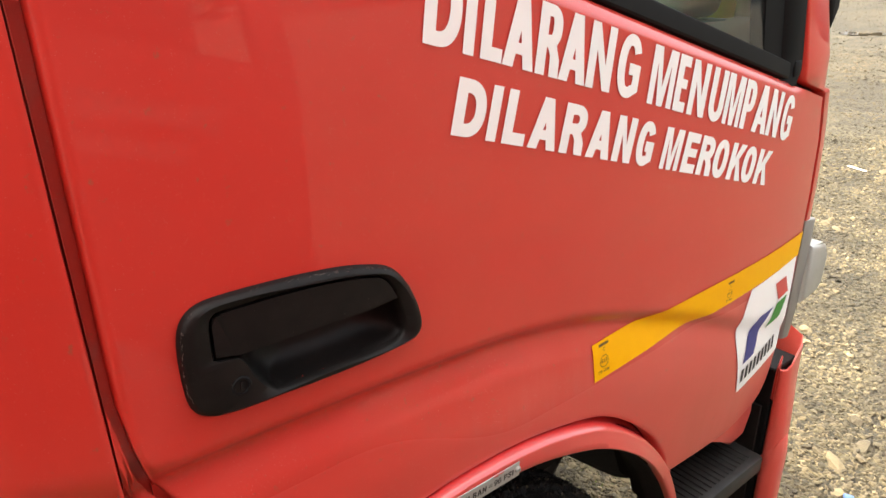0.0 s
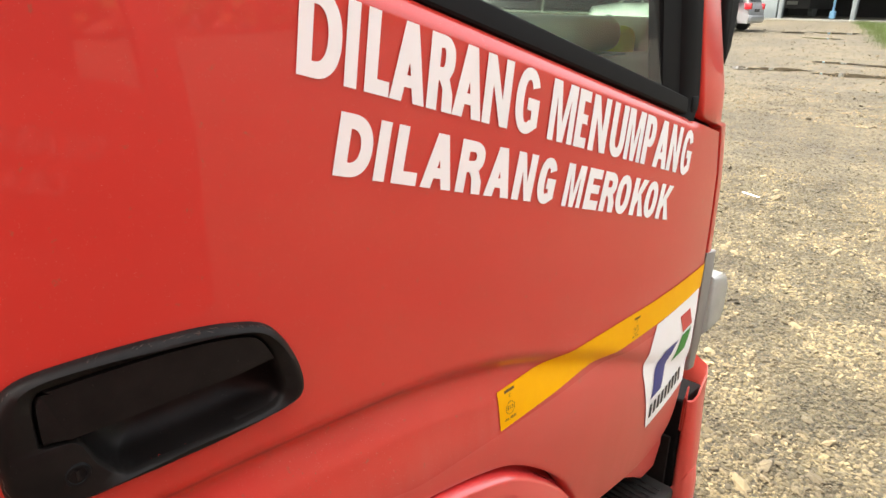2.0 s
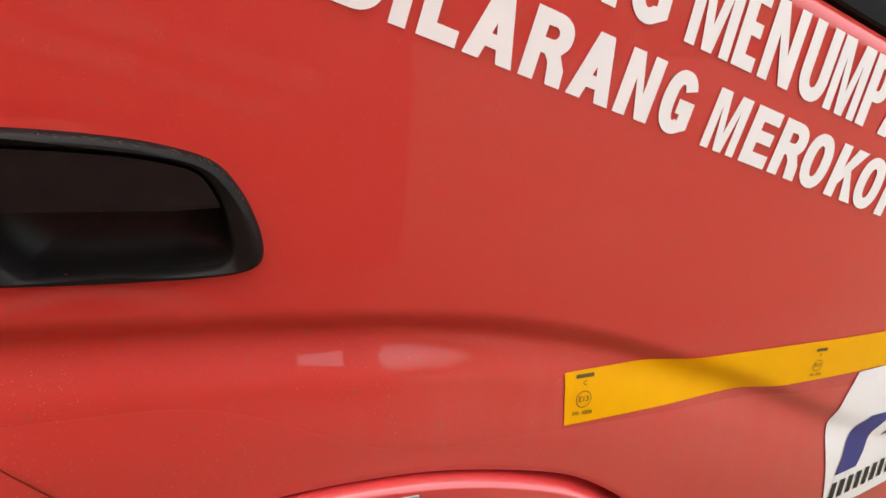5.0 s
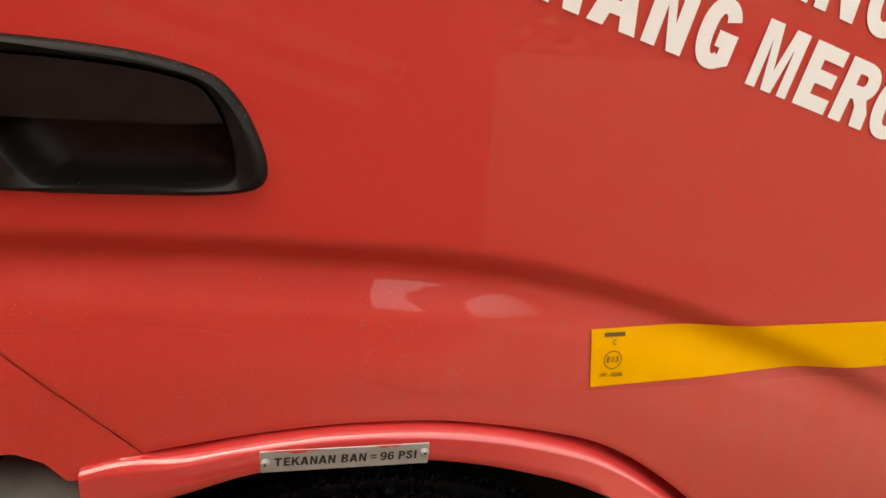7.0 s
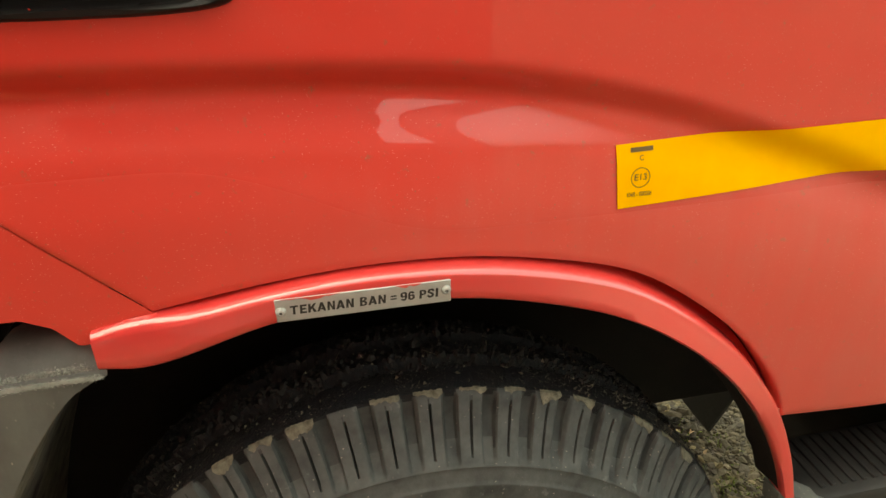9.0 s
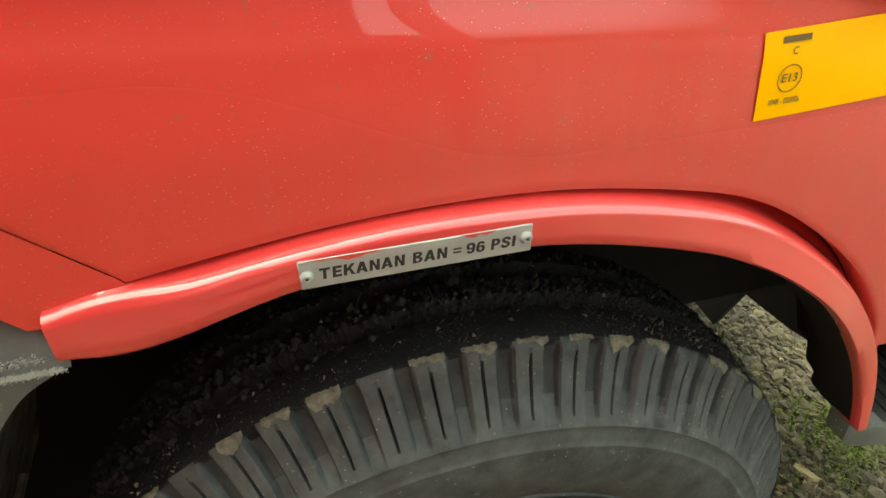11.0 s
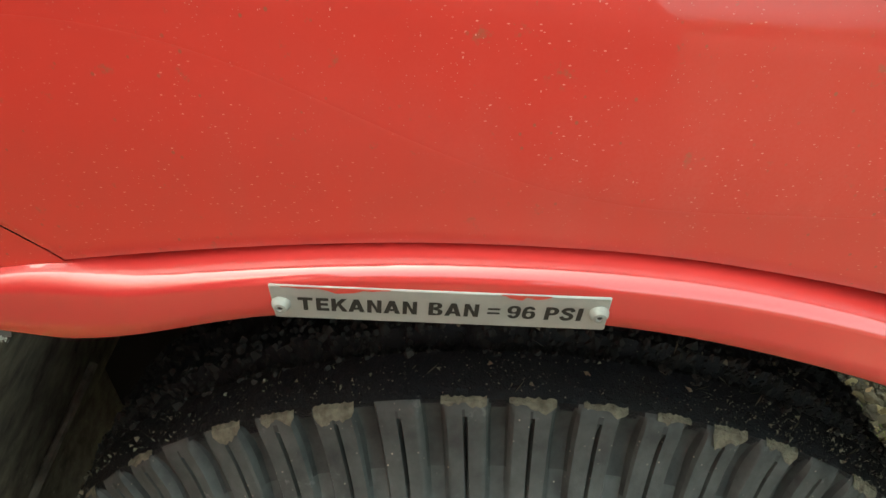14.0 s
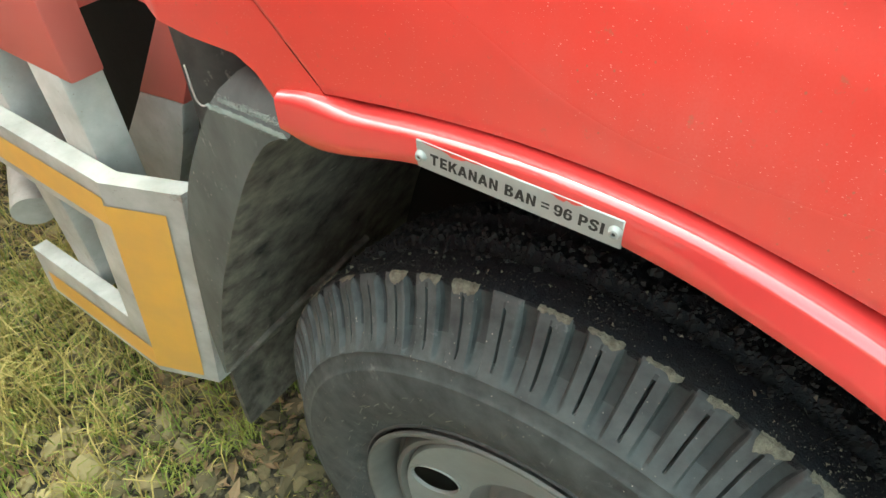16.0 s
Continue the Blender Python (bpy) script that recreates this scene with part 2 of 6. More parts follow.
M_PLATE = mat("worn aluminium", (0.48, 0.48, 0.45), 0.45, metal=0.5, color2=(0.36, 0.36, 0.34), scale=60, amount=0.7, grain=0.05, grain_scale=500, bump=0.001)
M_RIVET = mat("rivet aluminium", (0.36, 0.37, 0.34), 0.55, metal=0.2, color2=(0.22, 0.22, 0.20), scale=300)
M_GUARD = mat("white painted steel", (0.54, 0.535, 0.495), 0.5, color2=(0.28, 0.27, 0.225), scale=16, amount=0.9, stain=(0.17, 0.14, 0.10), stain_scale=17.0, grain=0.1, grain_scale=90, bump=0.002,
              speck=(0.18, 0.13, 0.09), speck_scale=120, speck_size=0.10)
M_TAPE = mat("faded amber tape", (0.72, 0.40, 0.07), 0.5, color2=(0.55, 0.33, 0.10), scale=18, amount=0.6)
M_LENS = mat("clear lamp lens", (0.36, 0.365, 0.34), 0.2, color2=(0.28, 0.285, 0.265), scale=30, coat=0.6)
M_CHROME = mat("grey lamp housing", (0.30, 0.295, 0.28), 0.35, metal=0.4, color2=(0.22, 0.215, 0.20), scale=20)
M_SEAT = mat("beige seat vinyl", (0.56, 0.57, 0.49), 0.6, color2=(0.48, 0.49, 0.43), scale=12)
M_LINING = mat("pale grey lining", (0.70, 0.73, 0.68), 0.8, color2=(0.62, 0.65, 0.60), scale=9)
M_TEAL = mat("teal plastic", (0.05, 0.16, 0.17), 0.5)
M_LIMECLOTH = mat("yellow-green cloth", (0.48, 0.55, 0.07), 0.8)
M_DARKIN = mat("grey cab trim", (0.26, 0.29, 0.27), 0.6, color2=(0.33, 0.36, 0.33), scale=10)


def ground_material():
    """Packed gravel: small and larger pebbles of uneven tone over brown soil, with damp and pale stretches."""
    m = mat("gravel", (0.050, 0.042, 0.023), 0.9, color2=(0.028, 0.022, 0.011), scale=1.3, amount=0.9, stain=(0.045, 0.040, 0.025), stain_scale=2.2)
    t = m.node_tree
    b = t.nodes["Principled BSDF"]
    tc = [n for n in t.nodes if n.type == "TEX_COORD"][0]
    col = b.inputs["Base Color"].links[0].from_socket
    height = None
    for scale, lo, hi in ((34, 0.6, 1.45), (95, 0.45, 1.5), (5.0, 0.65, 1.25), (0.6, 0.65, 1.25)):
        v = t.nodes.new("ShaderNodeTexVoronoi" if scale > 20 else "ShaderNodeTexNoise")
        v.inputs["Scale"].default_value = scale
        if scale < 20:
            v.inputs["Detail"].default_value = 6
        t.links.new(tc.outputs["Object"], v.inputs["Vector"])
        sep = t.nodes.new("ShaderNodeSeparateColor")
        t.links.new(v.outputs["Color"], sep.inputs[0])
        r = t.nodes.new("ShaderNodeMapRange")
        r.inputs["From Min"].default_value, r.inputs["From Max"].default_value = (0, 1) if scale > 20 else (0.35, 0.65)
        r.inputs["To Min"].default_value, r.inputs["To Max"].default_value = lo, hi
        t.links.new(sep.outputs[0], r.inputs["Value"])
        hs = t.nodes.new("ShaderNodeHueSaturation")
        t.links.new(col, hs.inputs["Color"])
        t.links.new(r.outputs["Result"], hs.inputs["Value"])
        col = hs.outputs[0]
        if scale > 20:
            bp = t.nodes.new("ShaderNodeBump")
            bp.invert = True
            bp.inputs["Strength"].default_value, bp.inputs["Distance"].default_value = 0.9, 0.5 / scale
            t.links.new(v.outputs["Distance"], bp.inputs["Height"])
            if height:
                t.links.new(height, bp.inputs["Normal"])
            height = bp.outputs[0]
    t.links.new(height, b.inputs["Normal"])
    t.links.new(col, b.inputs["Base Color"])
    return m


def stone_material(pale, warm=1.0):
    m = mat("stone", (0.128 * pale, 0.103 * pale, 0.060 * pale / warm), 0.85, color2=(0.080 * pale, 0.062 * pale, 0.036 * pale / warm), scale=30, grain=0.4, grain_scale=90, bump=0.006)
    t = m.node_tree
    b = t.nodes["Principled BSDF"]
    g = t.nodes.new("ShaderNodeNewGeometry")
    hs = t.nodes.new("ShaderNodeHueSaturation")
    src = b.inputs["Base Color"].links[0].from_socket
    t.links.new(src, hs.inputs["Color"])
    r = t.nodes.new("ShaderNodeMapRange")
    r.inputs["To Min"].default_value, r.inputs["To Max"].default_value = 0.45, 1.45
    t.links.new(g.outputs["Random Per Island"], r.inputs["Value"])
    drift = t.nodes.new("ShaderNodeTexNoise")
    drift.inputs["Scale"].default_value, drift.inputs["Detail"].default_value = 2.2, 5
    tc = [n for n in t.nodes if n.type == "TEX_COORD"][0]
    t.links.new(tc.outputs["Object"], drift.inputs["Vector"])
    dr = t.nodes.new("ShaderNodeMapRange")
    dr.inputs["From Min"].default_value, dr.inputs["From Max"].default_value = 0.38, 0.60
    dr.inputs["To Min"].default_value, dr.inputs["To Max"].default_value = 0.45, 1.15
    t.links.new(drift.outputs["Fac"], dr.inputs["Value"])
    mul = t.nodes.new("ShaderNodeMath")
    mul.operation = "MULTIPLY"
    t.links.new(r.outputs["Result"], mul.inputs[0])
    t.links.new(dr.outputs["Result"], mul.inputs[1])
    t.links.new(mul.outputs[0], hs.inputs["Value"])
    t.links.new(hs.outputs[0], b.inputs["Base Color"])
    return m


def blade_material():
    m = mat("grass blades", (0.10, 0.13, 0.03), 0.7, spec=0.2)
    t = m.node_tree
    b = t.nodes["Principled BSDF"]
    g = t.nodes.new("ShaderNodeNewGeometry")
    r = t.nodes.new("ShaderNodeValToRGB")
    r.color_ramp.elements[0].color = (0.46, 0.36, 0.13, 1)
    r.color_ramp.elements[1].color = (0.13, 0.19, 0.03, 1)
    e = r.color_ramp.elements.new(0.55)
    e.color = (0.31, 0.25, 0.07, 1)
    t.links.new(g.outputs["Random Per Island"], r.inputs[0])
    t.links.new(r.outputs[0], b.inputs["Base Color"])
    return m


def glass_material(name, tint):
    m = bpy.data.materials.new(name)
    m.use_nodes = True
    t = m.node_tree
    t.nodes.remove(t.nodes["Principled BSDF"])
    tr, gl, mx = t.nodes.new("ShaderNodeBsdfTransparent"), t.nodes.new("ShaderNodeBsdfGlossy"), t.nodes.new("ShaderNodeMixShader")
    fr = t.nodes.new("ShaderNodeFresnel")
    fr.inputs["IOR"].default_value = 1.5
    tr.inputs[0].default_value = (*tint, 1)
    gl.inputs["Roughness"].default_value = 0.02
    t.links.new(fr.outputs[0], mx.inputs[0])
    t.links.new(tr.outputs[0], mx.inputs[1])
    t.links.new(gl.outputs[0], mx.inputs[2])
    # Pale diffuse share: dust on the pane plus reflected haze put in colour.
    film, dust = t.nodes.new("ShaderNodeMixShader"), t.nodes.new("ShaderNodeBsdfDiffuse")
    dust.inputs[0].default_value = (0.55, 0.58, 0.53, 1)
    film.inputs[0].default_value = 0.06
    t.links.new(mx.outputs[0], film.inputs[1])
    t.links.new(dust.outputs[0], film.inputs[2])
    t.links.new(film.outputs[0], t.nodes["Material Output"].inputs[0])
    return m


M_GROUND, M_STONE, M_BLADE = ground_material(), stone_material(0.64, 1.05), blade_material()
M_PEBBLE = stone_material(1.12, 1.02)
M_MIDSTONE = stone_material(0.67, 1.13)
M_COBBLE = stone_material(2.2, 1.25)
M_GLASS = glass_material("tinted side glass", (0.66, 0.80, 0.72))
M_VERGE = mat("green grass", (0.035, 0.058, 0.012), 0.8, color2=(0.055, 0.072, 0.02), scale=3, spec=0.2)
M_MOSS = mat("green moss", (0.075, 0.11, 0.018), 0.9, color2=(0.14, 0.14, 0.035), scale=20, spec=0.2)
M_FRESH = mat("fresh grass", (0.15, 0.22, 0.03), 0.6, color2=(0.33, 0.32, 0.07), scale=9, amount=0.9, spec=0.3)
M_LEAF = mat("dry leaf", (0.16, 0.09, 0.04), 0.8, color2=(0.26, 0.19, 0.10), scale=14, amount=0.9)
M_WATER = mat("muddy puddle", (0.05, 0.04, 0.028), 0.03, spec=0.8, color2=(0.08, 0.065, 0.04), scale=2)


# ---- mesh helpers ----
def mesh_of(name, bm, smooth=True, angle=40):
    me = bpy.data.meshes.new(name)
    bmesh.ops.recalc_face_normals(bm, faces=bm.faces)
    if smooth:
        for f in bm.faces:
            f.smooth = True
        for e in bm.edges:
            if len(e.link_faces) == 2 and e.calc_face_angle(0) > radians(angle):
                e.smooth = False
    bm.to_mesh(me)
    bm.free()
    return me


def part(name, bm, material, parent=None, label="", smooth=True, angle=40):
    me = mesh_of(name, bm, smooth, angle) if isinstance(bm, bmesh.types.BMesh) else bm
    ob = new(name, me)
    if not me.materials:
        me.materials.append(material)
    if parent:
        ob.parent = parent
    return tagged(ob, label)


def thing(name, label, category, group="", kind="", at=(0, 0, 0)):
    ob = new(name)
    ob.empty_display_size = 0.1
    ob.location = at
    return tagged(ob, label, category, group, kind)


def spline(points, n):
    """Catmull-Rom through the points, n samples."""
    p = [Vector(q) for q in points]
    p = [p[0] * 2 - p[1]] + p + [p[-1] * 2 - p[-2]]
    out = []
    for i in range(n):
        u = i / (n - 1) * (len(p) - 3)
        k = min(int(u), len(p) - 4)
        u -= k
        a, b, c, d = p[k:k + 4]
        out.append(0.5 * ((2 * b) + (c - a) * u + (2 * a - 5 * b + 4 * c - d) * u * u + (3 * b - a - 3 * c + d) * u ** 3))
    return out


def interp(x, xs, ys):
    return float(np.interp(x, xs, ys))


def smooth_step(a, b, x):
    u = min(1.0, max(0.0, (x - a) / (b - a)))
    return u * u * (3 - 2 * u)


def grid(rows, close_u=False, close_v=False):
    """A sheet through rows of equal length of points."""
    bm = bmesh.new()
    vs = [[bm.verts.new(p) for p in r] for r in rows]
    nr, nc = len(vs), len(vs[0])
    for i in range(nr if close_v else nr - 1):
        for j in range(nc if close_u else nc - 1):
            q = [vs[i][j], vs[i][(j + 1) % nc], vs[(i + 1) % nr][(j + 1) % nc], vs[(i + 1) % nr][j]]
            q = list(dict.fromkeys(q))
            if len(q) > 2:
                bm.faces.new(q)
    return bm


def box(x0, y0, z0, x1, y1, z1, bevel=0.0, seg=2, bm=None):
    own = bm is None
    b2 = bmesh.new()
    m = Matrix.Translation(((x0 + x1) / 2, (y0 + y1) / 2, (z0 + z1) / 2)) @ Matrix.Diagonal((abs(x1 - x0), abs(y1 - y0), abs(z1 - z0), 1))
    bmesh.ops.create_cube(b2, size=1, matrix=m)
    if bevel:
        bmesh.ops.bevel(b2, geom=b2.edges[:], offset=bevel, segments=seg, affect="EDGES", profile=0.5)
    return b2


def prism(poly, x0, x1, bevel=0.0, seg=2):
    """A plate of outline poly (y, z) between x0 and x1."""
    bm = bmesh.new()
    a = [bm.verts.new((x0, y, z)) for y, z in poly]
    b = [bm.verts.new((x1, y, z)) for y, z in poly]
    bm.faces.new(a)
    front = bm.faces.new(b)
    n = len(poly)
    for i in range(n):
        bm.faces.new((a[i], a[(i + 1) % n], b[(i + 1) % n], b[i]))
    if bevel:
        bmesh.ops.bevel(bm, geom=list(front.edges), offset=bevel, segments=seg, affect="EDGES", profile=0.5)
    return bm


def tube(path, r, sides=10):
    rows = []
    p = [Vector(q) for q in path]
    for i, q in enumerate(p):
        d = (p[min(i + 1, len(p) - 1)] - p[max(i - 1, 0)]).normalized()
        s = d.orthogonal().normalized() if abs(d.z) > 0.99 else d.cross(Vector((0, 0, 1))).normalized()
        t = d.cross(s)
        rows.append([q + r * (math.cos(a) * s + math.sin(a) * t) for a in [k * math.tau / sides for k in range(sides)]])
    bm = grid(rows, close_u=True)
    for row in (0, -1):
        bm.verts.ensure_lookup_table()
        n = len(bm.verts)
        ring = bm.verts[0:sides] if row == 0 else bm.verts[n - sides:n]
        bm.faces.new(list(ring))
    return bm


def lathe(profile, n=96, centre=(0, 0, 0), close=False):
    """A profile of (x, radius) turned round the x axis."""
    cx, cy, cz = centre
    rows = [[(cx + x, cy + r * math.cos(a), cz + r * math.sin(a)) for a in [k * math.tau / n for k in range(n)]] for x, r in profile]
    return grid(rows, close_u=True, close_v=close)


def text_mesh(body, bold=0.0, gap=1.0):
    """The outline of a word in a heavy cut, scaled so that it fills 0..1 by 0..1."""
    cu = bpy.data.curves.new("word", "FONT")
    cu.body, cu.resolution_u, cu.space_character = body, 4, gap
    stacked = bool(set(body) & set("M9"))
    cu.offset = 0.0 if stacked else bold * 0.95
    ob = new("word", cu)
    me = bpy.data.meshes.new_from_object(ob.evaluated_get(bpy.context.evaluated_depsgraph_get()))
    bpy.data.objects.remove(ob)
    co = [tuple(v.co) for v in me.vertices]
    polys = [list(p.vertices) for p in me.polygons]
    bpy.data.meshes.remove(me)
    vs, fs = [], []
    ring = [(bold * sx, 0.6 * bold * sy) for sx in (-1, -0.33, 0.33, 1) for sy in (-1, 0, 1)] if stacked else [(0, 0)]
    for k, (dx, dy) in enumerate(ring):
        q = len(vs)
        vs += [(x + dx, y + dy, k * 0.00002) for x, y, z in co]
        fs += [[q + i for i in p] for p in polys]
    vs = np.array(vs)
    lo, hi = vs.min(0), vs.max(0)
    vs[:, 0] = (vs[:, 0] - lo[0]) / (hi[0] - lo[0])
    vs[:, 1] = (vs[:, 1] - lo[1]) / (hi[1] - lo[1])
    me = bpy.data.meshes.new("word")
    me.from_pydata([tuple(v) for v in vs], [], fs)
    return me


def arc(cx, cy, rx, ry, a0, a1, n=14, e=2.25):
    """Points of a squarish ellipse between two angles in degrees."""
    out = []
    for k in range(n + 1):
        a = radians(a0 + (a1 - a0) * k / n)
        c, q = math.cos(a), math.sin(a)
        out.append((cx + rx * math.copysign(abs(c) ** (2 / e), c), cy + ry * math.copysign(abs(q) ** (2 / e), q)))
    return out


def stroke(path, t):
    """The outline of a line of thickness t through the path."""
    p = spline([(x, y) for x, y in path], 40)
    left, right = [], []
    for i, q in enumerate(p):
        d = (p[min(i + 1, 39)] - p[max(i - 1, 0)]).normalized()
        left.append((q.x - d.y * t / 2, q.y + d.x * t / 2))
        right.append((q.x + d.y * t / 2, q.y - d.x * t / 2))
    return left + right[::-1]


def glyph(c, w, h, s):
    """Outlines of a heavy grotesque capital or figure, w wide and h high with stems s: loops, holes among them."""
    t = s * 0.92
    m = h / 2
    if c == "I":
        return [[(0, 0), (w, 0), (w, h), (0, h)]]
    if c == "L":
        return [[(0, 0), (w, 0), (w, t), (s, t), (s, h), (0, h)]]
    if c == "T":
        return [[((w - s) / 2, 0), ((w + s) / 2, 0), ((w + s) / 2, h - t), (w, h - t), (w, h), (0, h), (0, h - t), ((w - s) / 2, h - t)]]
    if c == "E":
        return [[(0, 0), (w, 0), (w, t), (s, t), (s, m - t * 0.42), (w * 0.93, m - t * 0.42), (w * 0.93, m + t * 0.5), (s, m + t * 0.5), (s, h - t), (w * 0.98, h - t), (w * 0.98, h), (0, h)]]
    if c == "D":
        k = w * 0.38
        return [[(0, h), (0, 0)] + arc(k, m, w - k, m, -90, 90, 24), [(s, t), (s, h - t)] + arc(k, m, w - k - s, m - t, 90, -90, 24)]
    if c == "O":
        return [arc(w / 2, m, w / 2, m * 1.02, 0, 360, 40)[:-1], arc(w / 2, m, w / 2 - s, m - t * 0.9, 0, 360, 40)[:-1]]
    if c == "G":
        g, a = w * 0.5, 0.56 * h
        return [arc(w / 2, m, w / 2, m * 1.02, 28, 296, 34) + [(w, 0.13 * h), (w, a), (g, a), (g, a - t), (w - s * 0.95, a - t), (w - s * 0.95, 0.22 * h)] + arc(w / 2, m, w / 2 - s, m - t * 0.9, 300, 36, 30)]
    if c == "U":
        return [[(0, h)] + arc(w / 2, 0.36 * h, w / 2, 0.37 * h, 180, 360, 20) + [(w, h), (w - s, h)] + arc(w / 2, 0.36 * h, w / 2 - s, 0.37 * h - t, 360, 180, 20) + [(s, h)]]
    if c == "N":
        return [[(0, 0), (s * 0.95, 0), (s * 0.95, 0.60 * h), (w - s, 0), (w, 0), (w, h), (w - s * 0.95, h), (w - s * 0.95, 0.40 * h), (s, h), (0, h)]]
    if c == "M":
        k = min(s * 0.86, w * 0.23)
        return [[(0, 0), (k, 0), (k, 0.74 * h), (w / 2 - k * 0.52, 0), (w / 2 + k * 0.52, 0), (w - k, 0.74 * h), (w - k, 0), (w, 0), (w, h), (w - k * 1.5, h), (w / 2, 0.33 * h), (k * 1.5, h), (0, h)]]
    if c == "A":
        b, u = s * 1.06, 0.5 * s * 1.12
        g = (w / 2 - u) / h
        lo, hi = 0.19 * h, 0.19 * h + t * 0.82
        top = (w / 2 - b) / g
        return [[(0, 0), (b, 0), (b + g * lo, lo), (w - b - g * lo, lo), (w - b, 0), (w, 0), (w / 2 + u, h), (w / 2 - u, h)], [(b + g * hi, hi), (w / 2, min(top, 0.84 * h)), (w - b - g * hi, hi)]]
    if c == "K":
        return [[(0, 0), (s, 0), (s, 0.27 * h), (s + 0.14 * w, 0.43 * h), (w - s * 1.22, 0), (w, 0), (0.60 * w, 0.585 * h), (w * 0.97, h), (w * 0.97 - s * 1.22, h), (s, 0.60 * h), (s, h), (0, h)]]
    if c in "PR":
        z = 0.42 * h if c == "R" else 0.37 * h
        k, r = w * 0.5, (h - z) / 2
        bowl = arc(k, z + r, w * 0.97 - k, r, -90, 90, 18)
        hole = [(s, z + t * 0.85), (s, h - t * 0.9)] + arc(k, z + r, w * 0.97 - k - s, r - t * 0.87, 90, -90, 14)
        if c == "P":
            return [[(0, h), (0, 0), (s, 0), (s, z)] + bowl, hole]
        return [[(0, h), (0, 0), (s, 0), (s, z - 0.02 * h), (0.44 * w, z - 0.02 * h), (0.56 * w, z - 0.12 * h), (w - s * 1.05, 0), (w, 0), (w - 0.03 * w, z - 0.16 * h), (0.80 * w, z + 0.035 * h)] + bowl[5:], hole]
    if c == "B":
        k, z = w * 0.5, 0.53 * h
        low, high = arc(k, z / 2, w - k, z / 2, -90, 74, 14), arc(k, (z + h) / 2, w * 0.94 - k, (h - z) / 2, -60, 90, 14)
        return [[(0, h), (0, 0)] + low + high, [(s, t * 0.8), (s, z - t * 0.42)] + arc(k, z / 2, w - k - s, z / 2 - t * 0.62, 90, -90, 12), [(s, z + t * 0.42), (s, h - t * 0.8)] + arc(k, (z + h) / 2, w * 0.94 - k - s, (h - z) / 2 - t * 0.62, 90, -90, 12)]
    if c == "S":
        return [stroke([(w * 0.90, h * 0.70), (w * 0.74, h - t * 0.52), (w * 0.34, h - t * 0.55), (w * 0.17, h * 0.71), (w * 0.42, h * 0.56), (w * 0.70, h * 0.45), (w * 0.84, h * 0.27), (w * 0.62, t * 0.52), (w * 0.28, t * 0.55), (w * 0.08, h * 0.31)], t * 1.0)]
    if c == "=":
        return [[(0, 0), (w, 0), (w, h * 0.32), (0, h * 0.32)], [(0, h * 0.68), (w, h * 0.68), (w, h), (0, h)]]
    # 6, and 9 as a 6 turned round
    r = 0.33 * h
    body = arc(w / 2, r, w / 2, r, 62, -180, 30) + arc(w / 2, m, w / 2, m, 180, 30, 20) + arc(w / 2, m, w / 2 - s * 0.9, m - t * 0.85, 40, 150, 10) + [(s * 0.95, 0.60 * h)]
    loops = [body, arc(w / 2, r, w / 2 - s * 0.92, r - t * 0.8, 0, 360, 24)[:-1]]
    return loops if c == "6" else [[(w - x, h - y) for x, y in loop] for loop in loops]


def glyph_mesh(c, w, h, s):
    """A flat letter, filled, in metres."""
    cu = bpy.data.curves.new("letter", "CURVE")
    cu.dimensions, cu.fill_mode = "2D", "BOTH"
    for loop in glyph(c, w, h, s):
        sp = cu.splines.new("POLY")
        sp.points.add(len(loop) - 1)
        for q, (x, y) in zip(sp.points, loop):
            q.co = (x, y, 0, 1)
        sp.use_cyclic_u = True
    ob = new("letter", cu)
    me = bpy.data.meshes.new_from_object(ob.evaluated_get(bpy.context.evaluated_depsgraph_get()))
    bpy.data.objects.remove(ob)
    return me


def word_mesh(letters, place, h, s):
    """One mesh of a word; each letter stands between its own two ends a and b along the line."""
    vs, fs = [], []
    for c, a, b in letters:
        me = glyph_mesh(c, b - a, h, s)
        q = len(vs)
        vs += [place(a + v.co.x, v.co.y) for v in me.vertices]
        fs += [[q + k for k in p.vertices] for p in me.polygons]
        bpy.data.meshes.remove(me)
    out = bpy.data.meshes.new("word")
    out.from_pydata(vs, [], fs)
    return out


def lay(me, place):
    for v in me.vertices:
        p = place(v.co.x, v.co.y)
        v.co = (p[0] + v.co.z, p[1], p[2])
    return me


# ---- the truck's outer skin ----
WHEEL = (0.026, 0.318)
ARCH_TOP = spline([(-0.250, 0.911), (-0.195, 0.924), (-0.095, 0.9385), (-0.005, 0.944), (0.090, 0.939), (0.192, 0.918), (0.255, 0.893),
                   (0.320, 0.848), (0.378, 0.796), (0.424, 0.740), (0.455, 0.690), (0.487, 0.608), (0.507, 0.536)], 90)
ARCH_LOW = spline([(-0.250, 0.872), (-0.203, 0.870), (-0.100, 0.899), (-0.009, 0.905), (0.088, 0.896), (0.187, 0.869), (0.250, 0.839),
                   (0.310, 0.797), (0.358, 0.752), (0.402, 0.700), (0.437, 0.648), (0.466, 0.590), (0.486, 0.536)], 90)
ARCH_Y, ARCH_Z = [p[0] for p in ARCH_TOP], [p[1] for p in ARCH_TOP]
SILL = lambda y: 1.5305 - 0.278 * y
FRONT = lambda z: interp(z, [0.65, 1.12, 1.22, 1.31, 1.5], [0.838, 0.838, 0.828, 0.800, 0.780])
GROOVE_Y = [-0.45, -0.27, -0.114, 0.066, 0.168, 0.282, 0.489, 0.62, 0.75, 0.9]
